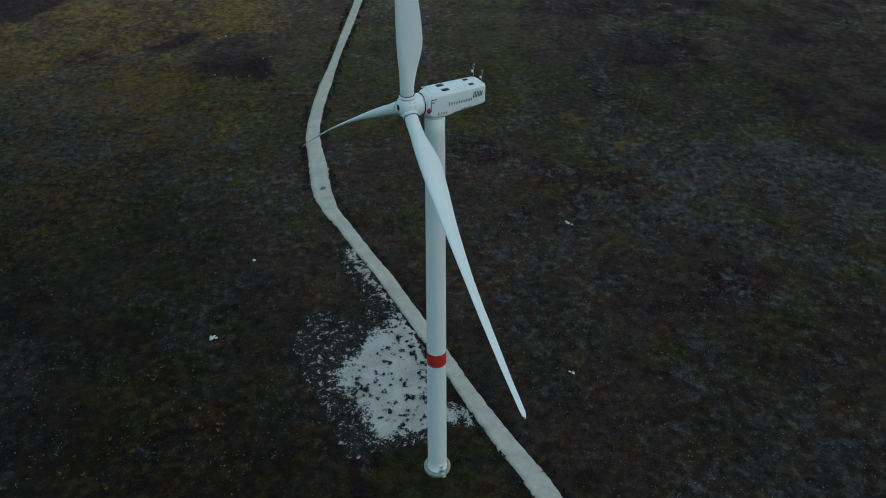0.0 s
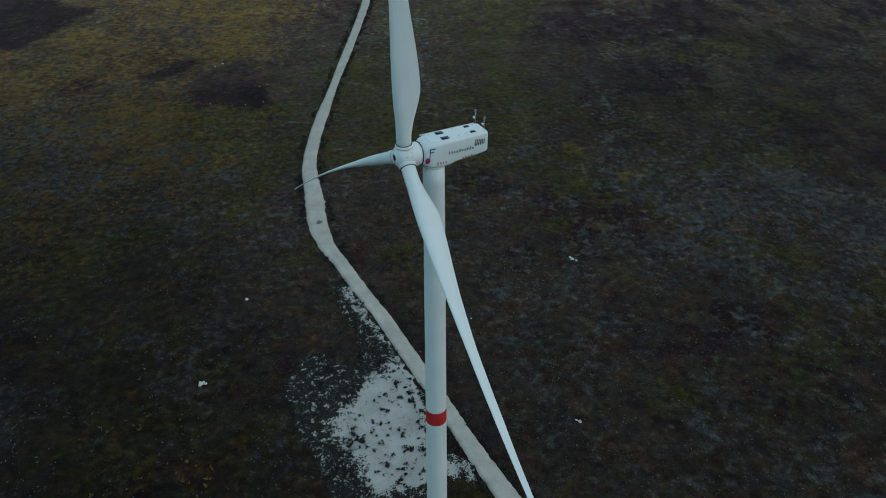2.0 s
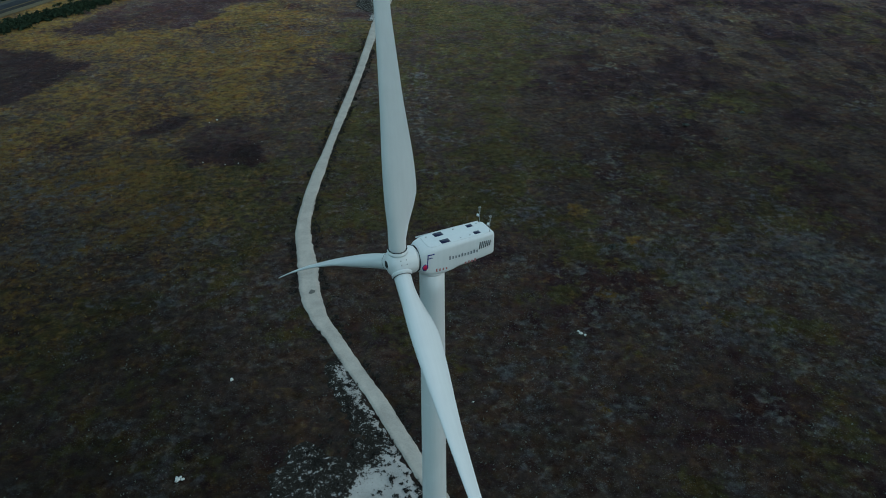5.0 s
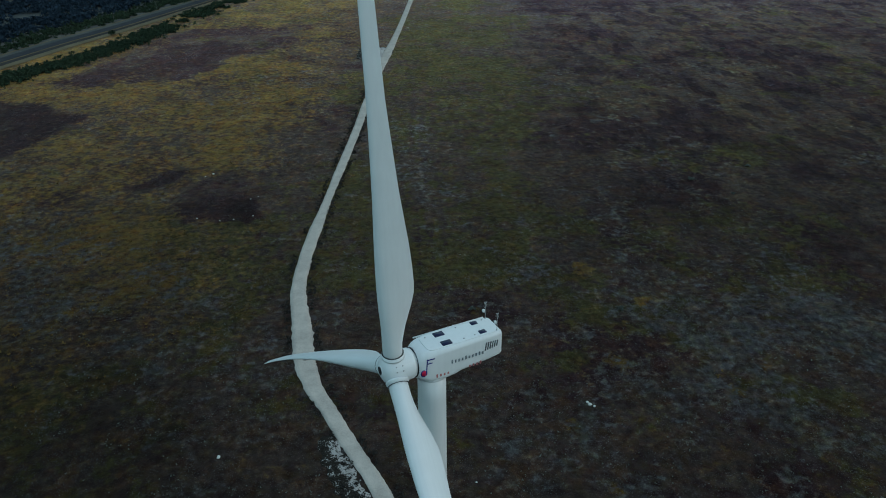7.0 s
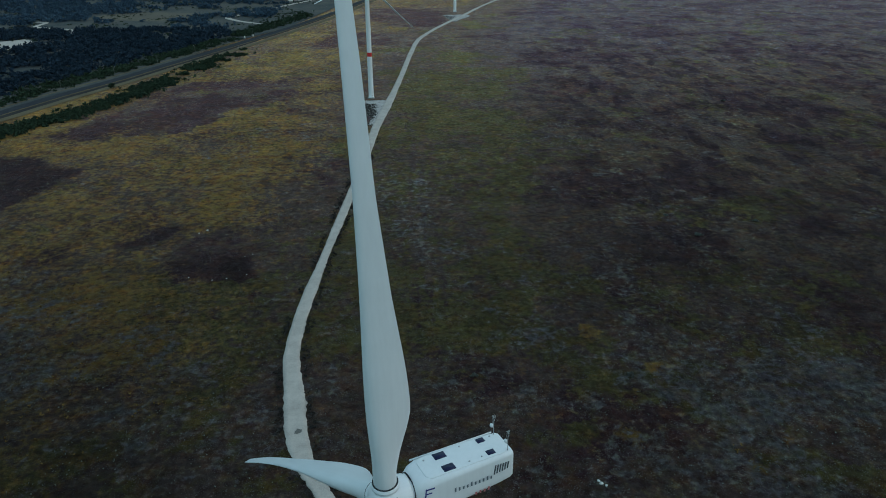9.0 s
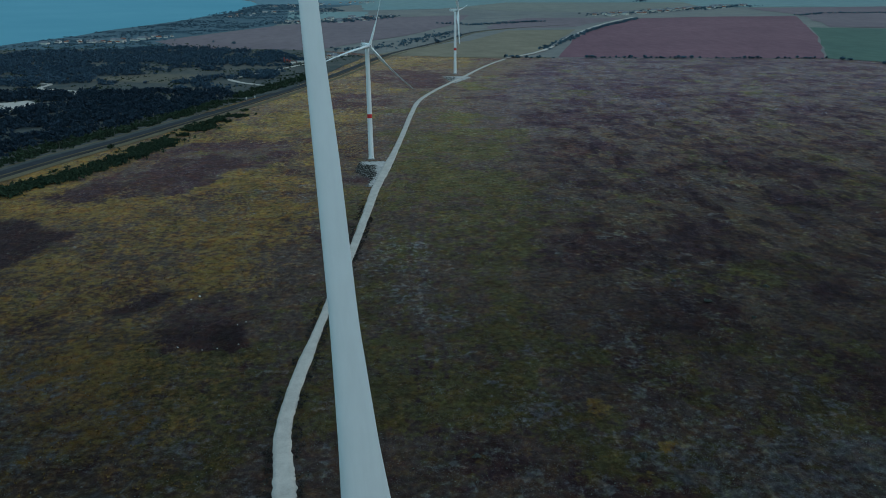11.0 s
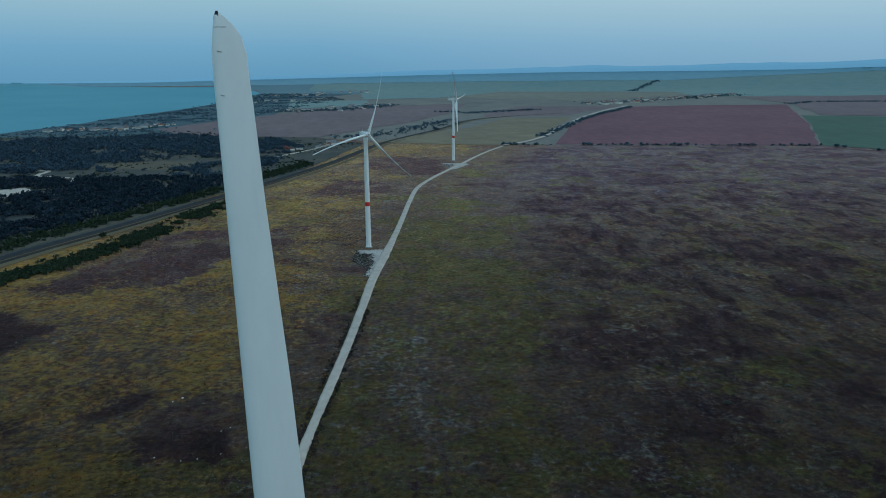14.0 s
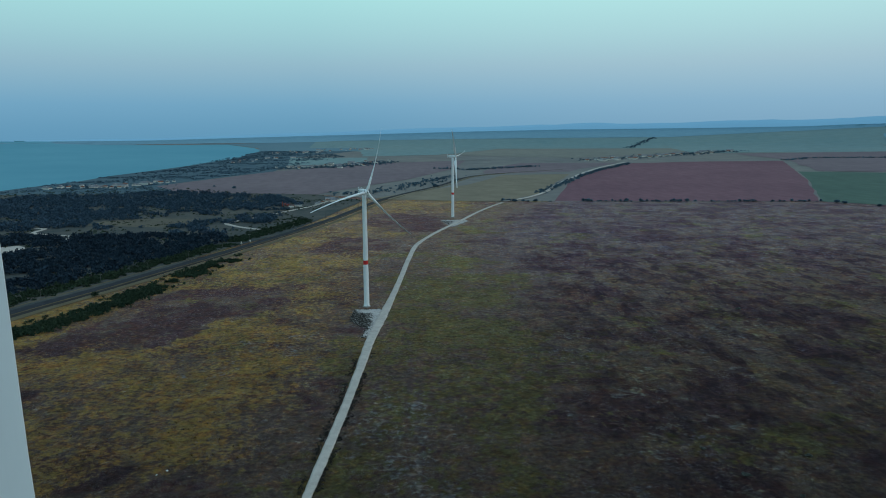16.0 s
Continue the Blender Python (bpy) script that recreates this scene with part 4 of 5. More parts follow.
def make_turbine(label, yaw, theta, pitch=-18.9):
    """A three-bladed turbine at the origin; yaw: the way its tail points; theta: the first blade's turn from upright."""
    top = tagged(new("wind_turbine"), label, "wind turbine", group="wind turbines")
    part("foundation_ring", turned([(2.85, -0.3), (2.85, 0.42), (2.8, 0.47), (2.12, 0.5), (2.12, -0.3)], 56), M_CONC, top, "round concrete foundation ring")
    prof = []
    for z in np.linspace(0.45, TOWER_H, 30):
        prof.append((tower_radius(z), z))
    prof.insert(0, (2.12, 0.45)), prof.insert(1, (2.12, 0.6)), prof.insert(2, (tower_radius(0.6), 0.62))
    prof = prof[:3] + [p for p in prof[3:] if p[1] > 0.7]
    tower = part("tower", turned(prof, 64), M_PAINT, top, "tapered white steel tower")
    for z in (21.5, 42.0, 62.5):
        r = tower_radius(z)
        part("weld_seam", turned([(r - 0.02, z - 0.03), (r + 0.012, z - 0.02), (r + 0.012, z + 0.02), (r - 0.02, z + 0.03)], 64), M_PAINT, tower)
    bm = bmesh.new()
    rings = []
    for z in BAND:
        r = tower_radius(z) + 0.012
        rings.append([bm.verts.new((r * math.cos(2 * math.pi * i / 64), r * math.sin(2 * math.pi * i / 64), z)) for i in range(64)])
    for i in range(64):
        bm.faces.new((rings[0][i], rings[0][(i + 1) % 64], rings[1][(i + 1) % 64], rings[1][i]))
    part("warning_band", bm, M_RED, tower, "red painted warning band")
    # door, its landing and steps on the side that faces the track
    dm = pose(0, 0, 0, 0, 0, -67)
    door = part("door", box_bm(0.12, 0.85, 2.0, 0.05), M_PAINT, top, "white steel door", m=dm @ pose(2.03, 0, 1.75))
    part("door_vent", box_bm(0.03, 0.5, 0.3, 0.01), M_DARK, door, m=pose(0.07, 0, 0.4))
    stair = part("landing", box_bm(1.1, 1.0, 0.1, 0.02), M_STEEL, top, "galvanised landing and steps", m=dm @ pose(2.5, 0, 0.7))
    for k in range(2):
        part("step", box_bm(0.26, 0.9, 0.05, 0.01), M_STEEL, stair, m=pose(0.68 + 0.26 * k, 0, -0.05 - 0.16 * k))

    nm = pose(0, 0, 0, 0, 0, yaw)
    # nacelle: long rounded housing, narrowing at the tail and round the yaw bearing
    sec = []
    for x, w, h, rad, zc in ((-2.35, 2.7, 2.7, 1.2, 85.35), (-2.2, 3.0, 3.0, 1.15, 85.35), (-1.7, 3.45, 3.4, 0.95, 85.4), (-0.9, 3.68, 3.8, 0.66, 85.3),
                             (0.8, 3.75, 3.85, 0.52, 85.275), (1.9, 3.72, 3.72, 0.5, 85.34), (2.6, 3.68, 3.5, 0.48, 85.45), (4.4, 3.6, 3.35, 0.45, 85.525), (6.3, 3.45, 3.2, 0.42, 85.6),
                             (7.35, 3.3, 3.1, 0.42, 85.65), (7.62, 3.1, 2.9, 0.4, 85.65), (7.7, 2.8, 2.6, 0.35, 85.65)):
        sec.append([(x, y, z) for y, z in rounded(w, h, rad, zc)])
    nac = part("nacelle", loft(sec), M_PAINT, top, "long white fibreglass nacelle housing", m=nm)
    part("yaw_collar", turned([(1.5, 0), (1.56, 0.05), (1.56, 0.3), (1.5, 0.35)], 56), M_PAINT, top, m=pose(0, 0, TOWER_H - 0.25))
    # raised roof panel with its lip, hatches and bolts
    bm = loft([[(x, y, z) for x, y in rounded(8.2 - d, 2.86 - d, 0.62, 0)] for d, z in ((0, 87.1), (0, 87.235), (0.03, 87.255), (0.08, 87.262))])
    bmesh.ops.translate(bm, vec=(3.1, 0, 0), verts=bm.verts[:])
    part("roof_panel", bm, M_PAINT, nac)
    part("roof_lip", box_bm(8.5, 0.07, 0.16, 0.02), M_PAINT, nac, m=pose(2.9, 1.66, 87.13, -28))
    for x, y, sx, sy in ((1.25, 0.86, 1.15, 0.82), (1.3, -0.88, 1.15, 0.82), (5.55, 0.98, 0.80, 0.62), (5.6, -0.84, 0.80, 0.62)):
        h = part("roof_hatch", box_bm(sx, sy, 0.06, 0.02), M_NAVY, nac, "dark glazed roof hatch", m=pose(x, y, 87.27))
    for x, y in ((3.3, -1.05), (3.4, 1.1), (6.6, 1.1), (-0.3, 0.9), (4.6, -1.0)):
        part("lifting_eye", box_bm(0.16, 0.12, 0.12, 0.03), M_STEEL, nac, m=pose(x, y, 87.28))
    # louvres on both flanks, near the tail
    for side in (-1, 1):
        for i in range(6):
            part("louvre", box_bm(0.13, 0.05, 1.0 - 0.05 * i, 0.01), M_LOUVRE, nac, m=pose(5.55 + 0.28 * i, side * (1.79 - 0.012 * i), 85.95, 0, 8, 0))
    # marks on both flanks: two lines of lettering and an emblem
    for side in (-1, 1):
        fm = pose(0, 0, 0) if side < 0 else pose(0, 0, 0, 0, 0, 180) @ pose(-6.0, 0, 0)
        lettering(nac, 10, 0.46, 0.17, 0.235, M_GREYT, "letter_bar", fm @ pose(3.3, -1.875 if side < 0 else -1.835, 85.42))
        lettering(nac, 13, 0.40, 0.19, 0.24, M_REDT, "letter_bar", fm @ pose(2.3, -1.872 if side < 0 else -1.83, 84.2), range(4, 9))
    part("emblem_ring", turned([(0.0, 0), (0.46, 0), (0.46, 0.015), (0.0, 0.02)], 32), M_BLUE, nac, m=pose(-1.62, -1.72, 84.9, 90, 0, -3))
    part("emblem_disc", turned([(0.0, 0), (0.34, 0), (0.34, 0.035), (0.0, 0.045)], 32), M_PINK, nac, "crimson emblem disc", m=pose(-1.62, -1.725, 84.9, 90, 0, -3))
    part("emblem_bar", box_bm(0.11, 0.02, 1.9), M_BLUE, nac, m=pose(-1.4, -1.79, 85.65, 0, 5, -5), smooth_faces=False)
    part("emblem_bar", box_bm(0.85, 0.02, 0.13), M_BLUE, nac, m=pose(-0.95, -1.85, 86.5, 0, 0, -3), smooth_faces=False)
    part("emblem_bar", box_bm(0.55, 0.02, 0.12), M_BLUE, nac, m=pose(-1.08, -1.85, 86.06, 0, 0, -3), smooth_faces=False)
    # wind-vane masts and beacon lamps at the tail
    for y in (1.25, -1.25):
        mast = part("mast", turned([(0.07, 0), (0.05, 0.1), (0.03, 0.15), (0.022, 2.1), (0.0, 2.12)], 10), M_STEEL, nac, "thin instrument mast", m=pose(7.15, y, 87.2))
        part("beacon", turned([(0.0, 0), (0.12, 0.03), (0.17, 0.14), (0.15, 0.28), (0.0, 0.36)], 16), M_PAINT, nac, "small round beacon lamp", m=pose(6.98, y + 0.12, 88.05))
        part("beacon_arm", box_bm(0.2, 0.14, 0.05, 0.01), M_STEEL, nac, m=pose(7.06, y + 0.06, 88.02))
        hoop = [[((0.36 + 0.014 * math.cos(q * 1.5708)) * math.cos(u), 0.014 * math.sin(q * 1.5708), (0.36 + 0.014 * math.cos(q * 1.5708)) * math.sin(u)) for q in range(4)] for u in np.linspace(-1.3, 4.4, 26)]
        part("lightning_hoop", loft(hoop), M_STEEL, nac, "thin curved lightning hoop", m=pose(7.15, y, 89.0, 0, 0, 35))
        for k in range(3):
            bm = turned([(0.0, 0), (0.05, 0.01), (0.05, 0.06), (0.0, 0.08)], 10)
            part("anemometer_cup", bm, M_STEEL, nac, m=pose(7.15 + 0.13 * math.cos(k * 2.1), y + 0.13 * math.sin(k * 2.1), 89.2))

    # rotor: hub, its nose hatch and three feathered blades
    tilt, cone = 3.04, 5.96
    rm = pose(0, 0, HUB_Z) @ nm @ pose(0, 0, 0, 0, 0, 0.8) @ pose(-HUB_OUT, 0, 0.0) @ pose(0, 0, 0, 0, tilt, 0) @ pose(0, 0, 0, 0, -90, 0)
    # here local z points upwind along the shaft and local x points up
    hub = part("hub", turned([(1.5, -2.0), (1.62, -1.75), (1.66, -1.2), (1.72, -0.3), (1.70, 0.35), (1.55, 0.85), (1.28, 1.2), (0.85, 1.42), (0.5, 1.5), (0.0, 1.52)], 48), M_PAINT, top, "rounded white rotor hub", m=rm)
    part("nose_hatch", turned([(0.0, 0.0), (0.46, 0.0), (0.46, 0.06), (0.0, 0.07)], 28), M_DARK, hub, "dark round nose hatch", m=pose(0, 0, 1.47))
    part("nose_ring", turned([(0.46, 0), (0.58, 0), (0.58, 0.06), (0.46, 0.09)], 28), M_PAINT, hub, m=pose(0, 0, 1.44))
    part("hub_gap", turned([(1.5, -2.03), (1.61, -2.03), (1.61, -1.97), (1.5, -1.97)], 48), M_DARK, hub, m=pose(0, 0, -0.1))
    bb = None
    for k in range(3):
        a = theta + 120 * k
        bmx = rm @ pose(0, 0, 0, 0, 0, -a) @ pose(0, 0, 0, 0, 90 - cone, 0) @ pose(0, 0, 0, 0, 0, pitch)
        # blade local z runs out along the blade, local x towards the trailing edge, downwind
        if bb is None:
            bb = part("blade", blade_bm(), M_PAINT, top, "long white feathered rotor blade", m=bmx)
            b = bb
        else:
            b = new("blade", bb.data)
            b.parent, b.matrix_basis, b["label"] = top, bmx, "long white feathered rotor blade"
        part("root_collar", turned([(1.06, 0), (1.2, 0.0), (1.2, 0.22), (1.13, 0.26), (1.13, 0.42), (1.06, 0.44)], 40), M_PAINT, b, m=pose(0, 0, 1.5))
        part("root_seam", turned([(1.0, 0), (1.137, 0.0), (1.137, 0.02), (1.0, 0.02)], 40), M_DARK, b, m=pose(0, 0, 1.97))
        tx, ty = blade_bow(BLADE_L)
        part("lightning_tip", loft([[(x * k, y * k, z) for x, y in ((-0.13, -0.035), (0.02, -0.045), (0.05, 0.0), (0.02, 0.045), (-0.13, 0.035))] for k, z in ((1.0, -0.30), (0.8, -0.12), (0.35, 0.05))]), M_DARK, b,
             "dark metal tip cap", m=pose(tx - 0.20, ty, BLADE_L))
        sx, sy = blade_bow(46.55)
        part("tip_seam", box_bm(0.30, 0.078, 0.012, 0.004), M_DARK, b, m=pose(sx - 0.085, sy, 46.55))
        for rr in (44.85, 45.95):
            cx, cy = blade_bow(rr)
            c = float(np.interp(rr, CHORD_R, CHORD_C))
            part("lightning_receptor", box_bm(0.12, 0.02, 0.022, 0.005), M_STEEL, b, m=pose(cx - 0.07 * c, cy - 0.079 * c, rr, 0, 12, 0))
        for ang in (40, 140, 220, 320):
            part("hub_bolt", turned([(0.0, 0), (0.07, 0), (0.07, 0.05), (0.0, 0.06)], 10), M_STEEL, hub, m=pose(0, 0, 0, 0, 0, -a - 60) @ pose(1.69, 0.4 * math.sin(radians(ang)), 0.45 * math.cos(radians(ang)), 0, 90, 0))
    return top


ROTOR_THETA = 4.0
t1 = make_turbine("tall white wind turbine with a red band round its tower", 23.6, ROTOR_THETA)
t1.matrix_basis = pose(0.08, 102.7, 0)
t2 = make_turbine("white wind turbine beside a gravel pad and the farm track", 117, 20.5)
t2.matrix_basis = pose(*land(-24.5, 641))
t3 = make_turbine("distant white wind turbine by the bend of the track", 161, -33)
t3.matrix_basis = pose(*land(89.7, 1238))
# ---- vegetation ----
def soup(name, tris_xyz, mat, label, category):
    """One mesh from many loose triangles given as an array of corners (n, 3, 3)."""
    v = np.asarray(tris_xyz, np.float32).reshape(-1, 3)
    me = bpy.data.meshes.new(name)
    me.vertices.add(len(v))
    me.vertices.foreach_set("co", v.ravel())
    me.loops.add(len(v))
    me.loops.foreach_set("vertex_index", np.arange(len(v), dtype=np.int32))
    me.polygons.add(len(v) // 3)
    me.polygons.foreach_set("loop_start", np.arange(0, len(v), 3, dtype=np.int32))
    me.materials.append(mat)
    me.update(calc_edges=True)
    return tagged(new(name, me), label, category, kind="stuff")


rng = np.random.default_rng(4)


def tuft_soup(px, py, pz, size, blades=5, tall=1.0):
    """Tufts: crossed leaning blades fanning out of one foot each."""
    n = len(px)
    a = rng.uniform(0, 2 * math.pi, (n, blades))
    lean = rng.uniform(0.25, 0.9, (n, blades)) * size[:, None]
    h = rng.uniform(0.3, 0.7, (n, blades)) * size[:, None] * tall
    w = 0.30 * size[:, None] * rng.uniform(0.6, 1.3, (n, blades))
    cx, cy, cz = px[:, None], py[:, None], pz[:, None]
    dx, dy = np.cos(a), np.sin(a)
    A = np.stack([cx - dy * w, cy + dx * w, cz + 0 * a], -1)
    B = np.stack([cx + dy * w, cy - dx * w, cz + 0 * a], -1)
    C = np.stack([cx + dx * lean, cy + dy * lean, cz + h], -1)
    return np.stack([A, B, C], 2).reshape(-1, 3, 3)


track_x = [p[0] for p in TRACK]
track_y = [p[1] for p in TRACK]


def scatter(n, y0, y1, seed):
    """Map places in the open land ahead, thinning out to the sides, clear of the track."""
    r = np.random.default_rng(seed)
    y = y0 + (y1 - y0) * r.random(n)
    half = 30 + 0.72 * y
    x = (r.random(n) * 2 - 1) * half
    ok = np.abs(x - np.interp(y, track_y, track_x)) > 3.6 + 0.004 * y
    road_x2 = np.interp(y, [p[1] for p in ROAD], [p[0] for p in ROAD])
    ok &= x > road_x2 + 22
    ok &= np.hypot(x - 0.1, y - 102.7) > 3.4
    return x[ok], y[ok]


feet = []
for n, y0, y1, s0, s1, seed, tall in ((150000, 84, 330, 0.25, 0.65, 1, 0.6), (80000, 330, 700, 0.5, 1.1, 2, 0.25)):
    x, y = scatter(n, y0, y1, seed)
    clump = fbm(x, y, 3.0, 91, 2) + 0.6 * fbm(x, y, 22, 95, 2)
    ok = clump > 0.72 + 0.25 * rng.random(len(x))
    x, y = x[ok], y[ok]
    size = rng.uniform(s0, s1, len(x)) * np.where(np.hypot(x - 1, y - 101) < 15, 0.4, 1)
    bare = edge_distance(x, y, [(-22, 131), (-17, 140), (-9, 150), (-5, 153), (-1, 143), (0, 113), (-9, 111.5), (-12.5, 110), (-16, 118)]) < 0
    ok = ~bare | (rng.random(len(x)) < 0.12)
    x, y, size = x[ok], y[ok], size[ok]
    spot = lands(x, y)
    spot[:, 2] += smooth(1500, 300, np.hypot(spot[:, 0], spot[:, 1])) * ((fbm(spot[:, 0], spot[:, 1], 9, 71, 3) - 0.5) * 0.5 - 0.25) - 0.05
    ob = soup("steppe_grass", tuft_soup(spot[:, 0], spot[:, 1], spot[:, 2], size, 5, tall), M_TUSSOCK, "tussocks of dry grass, heather and grey wormwood", "grass")
    zone = ob.data.attributes.new("zone", "FLOAT_COLOR", "POINT")
    # the same painted distance gain on the tussocks
    dry = ob.data.attributes.new("distance_tone", "FLOAT_COLOR", "POINT")
    dry.data.foreach_set("color", np.repeat(distance_tone(x, y), 15, axis=0).astype(np.float32).ravel())
    zone.data.foreach_set("color", np.repeat(zones(x, y), 15, axis=0).astype(np.float32).ravel())


def crowns(spots, height, width, leaves=26, leaf=1.0, seed=8):
    """Tree and bush crowns: many loose leaf clumps in uneven heaps. spots: (n, 3) feet."""
    r = np.random.default_rng(seed)
    n = len(spots)
    out = []
    h, w = np.broadcast_to(height, n)[:, None], np.broadcast_to(width, n)[:, None]
    u = r.normal(size=(n, leaves, 3))
    u /= np.linalg.norm(u, axis=2)[:, :, None]
    rad = r.random((n, leaves)) ** 0.45
    lop = 1 + 0.35 * np.sin(3 * np.arctan2(u[..., 1], u[..., 0]) + r.uniform(0, 6, (n, 1)))
    c = np.stack([u[..., 0] * rad * w * 0.5 * lop, u[..., 1] * rad * w * 0.5 * lop, h * (0.56 + 0.44 * u[..., 2] * rad)], -1) + spots[:, None, :]
    s = leaf * w * 0.22 * r.uniform(0.6, 1.5, (n, leaves))
    for _ in range(2):
        a, b = r.normal(size=(n, leaves, 3)), r.normal(size=(n, leaves, 3))
        a /= np.linalg.norm(a, axis=2)[:, :, None]
        b /= np.linalg.norm(b, axis=2)[:, :, None]
        out.append(np.stack([c + a * s[..., None], c + b * s[..., None], c - (a + b) * 0.55 * s[..., None]], 2).reshape(-1, 3, 3))
    return np.concatenate(out)


def fill(poly, n, seed):
    P = np.array(poly, float)
    r = np.random.default_rng(seed)
    x = r.uniform(P[:, 0].min(), P[:, 0].max(), n)
    y = r.uniform(P[:, 1].min(), P[:, 1].max(), n)
    d = edge_distance(x, y, poly) + 30 * (fbm(x, y, 50, 13) - 0.5)
    return x[d < 0], y[d < 0]


def grounded(x, y):
    return lands(x, y)


def along(line, n, width, seed):
    P = np.array(line, float)
    T = np.concatenate([[0], np.cumsum(np.hypot(*np.diff(P, axis=0).T))])
    r = np.random.default_rng(seed)
    s = r.uniform(0, T[-1], n)
    return np.interp(s, T, P[:, 0]) + r.normal(0, width, n), np.interp(s, T, P[:, 1]) + r.normal(0, width, n)


# hedges along the main road
x, y = along([(-300, 470), (-285, 520), (-274, 551), (-262, 579), (-247, 600), (-235, 626), (-226, 660), (-217, 705), (-204, 760), (-193, 813), (-181, 845), (-164, 893)], 3600, 7.0, 21)
ok = fbm(x, y, 26, 101, 3) > 0.36 + 0.10 * smooth(780, 860, y)
x, y = x[ok], y[ok]
soup("hedge", crowns(grounded(x, y), rng.uniform(0.8, 2.9, len(x)) * (0.5 + fbm(x, y, 30, 103)), rng.uniform(1.6, 4.6, len(x)), 16), M_HEDGE, "dense green hedge along the field's edge", "hedge")
x, y = along([(-372, 470), (-345, 560), (-308, 690), (-262, 800), (-222, 925), (-178, 1080), (-133, 1230)], 2600, 8.0, 22)
ok = (fbm(x, y, 26, 105, 3) > 0.36) & (x < np.interp(y, [p[1] for p in ROAD], [p[0] for p in ROAD]) - 15)
x, y = x[ok], y[ok]
soup("hedge", crowns(grounded(x, y), rng.uniform(1.2, 4.2, len(x)) * (0.5 + fbm(x, y, 30, 107)), rng.uniform(2.2, 5.5, len(x)), 16), M_HEDGE, "tall green hedge beyond the main road", "hedge")
# low thorn bushes over the scrub
x, y = fill([(-640, 560), (-345, 600), (-200, 1000), (-130, 1230), (-70, 1560), (-180, 1700), (-640, 2040), (-900, 1900), (-900, 1200)], 9000, 55)
ok = fbm(x, y, 40, 109, 4) > 0.47
x, y = x[ok], y[ok]
soup("thorn_scrub", crowns(grounded(x, y), rng.uniform(0.8, 2.6, len(x)), rng.uniform(1.5, 5.0, len(x)), 12), M_HEDGE, "low thorn bushes scattered over the scrub", "shrub")
x, y = fill([(-940, 2000), (-640, 2080), (-480, 2700), (-880, 3300), (-900, 4400), (-1080, 6200), (-600, 6000), (-300, 4500), (-480, 2800), (-640, 2080), (-560, 1850), (-900, 1830)], 6200, 56)
ok = fbm(x, y, 120, 111, 4) > 0.47
x, y = x[ok], y[ok]
sx, sy = fill([(-965, 1850), (-560, 1850), (-650, 2060), (-580, 2380), (-480, 2740), (-880, 3300), (-940, 2500)], 3800, 57)
ok = fbm(sx, sy, 70, 113, 4) > 0.50
x, y = np.concatenate([x, sx[ok]]), np.concatenate([y, sy[ok]])
soup("coastal_scrub", crowns(grounded(x, y), rng.uniform(1.0, 3.0, len(x)), rng.uniform(3, 7, len(x)), 12, 1.1), M_HAZYLEAF, "coastal scrub, blue-green with painted haze", "shrub")
# pine woods and scrub between the road and the sea
PIT = [(-446, 905), (-500, 950), (-482, 975), (-457, 992), (-437, 968), (-439, 920)]
SANDY = [(-520, 1165), (-508, 1161), (-496, 1108), (-468, 1092), (-432, 1072), (-422, 1034)]
CLEARING = [(-470, 1190), (-448, 1243), (-405, 1268), (-313, 1252), (-305, 1187), (-361, 1153)]
woods = []
for poly, n, dense in (([(-800, 1730), (-520, 1820), (-250, 1670), (-175, 1470), (-262, 1390), (-431, 1335), (-600, 1230), (-900, 1350)], 6500, 0.43),
                       ([(-600, 560), (-345, 600), (-310, 740), (-248, 880), (-210, 1010), (-230, 1060), (-400, 1080), (-520, 1080), (-700, 980)], 7800, 0.385),
                       ([(-660, 1060), (-230, 1070), (-180, 1200), (-190, 1400), (-430, 1340), (-700, 1240)], 3600, 0.54)):
    x, y = fill(poly, n, len(woods) + 31)
    ok = 0.6 * fbm(x, y, 60, 17) + 0.4 * fbm(x, y, 20, 27) > dense
    ok &= (edge_distance(x, y, PIT) > 4) & (edge_distance(x, y, CLEARING) > 0)
    ok &= edge_distance(x, y, SANDY + [(px + 6, py - 22) for px, py in SANDY[::-1]]) > 3
    woods.append((x[ok], y[ok]))
# the two further woods wear the leaf colour with haze mixed in
for (x, y), mat, label in zip(woods, (M_HAZYWOOD, M_WOOD, M_HAZYWOOD), ("wood beyond the scrub, blue-grey with painted haze", "dark pine wood beside the main road", "loose copses in the scrub, blue-grey with painted haze")):
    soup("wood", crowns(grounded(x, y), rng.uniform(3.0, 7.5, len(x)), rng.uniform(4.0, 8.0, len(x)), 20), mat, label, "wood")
# scattered bushes and copses further off
x, y = fill([(-900, 1900), (-640, 2060), (-470, 2000), (-60, 1600), (30, 1900), (-170, 1740), (-640, 2100), (-900, 3200), (-1040, 6000), (-880, 6000), (-700, 2900)], 1600, 41)
x2, y2 = along([(-120, 1690), (-40, 1760), (40, 1950), (180, 2350)], 160, 22, 42)
x3, y3 = along([(170, 2860), (270, 2740), (434, 2880), (560, 2960)], 130, 16, 43)
x4, y4 = along([(-450, 2950), (-230, 3100), (-40, 3600)], 420, 45, 44)
x5, y5 = along([(940, 3560), (1280, 3880), (1900, 4560), (2300, 4950)], 420, 55, 45)
x7, y7 = along([(1790, 3330), (2050, 3560), (2650, 3500)], 160, 14, 47)
x8, y8 = along([(2009, 6308), (2586, 7670), (3240, 9067)], 130, 22, 48)
x9, y9 = along([(310, 1660), (410, 1900), (510, 2140), (650, 2480), (1000, 3160)], 260, 7, 49)
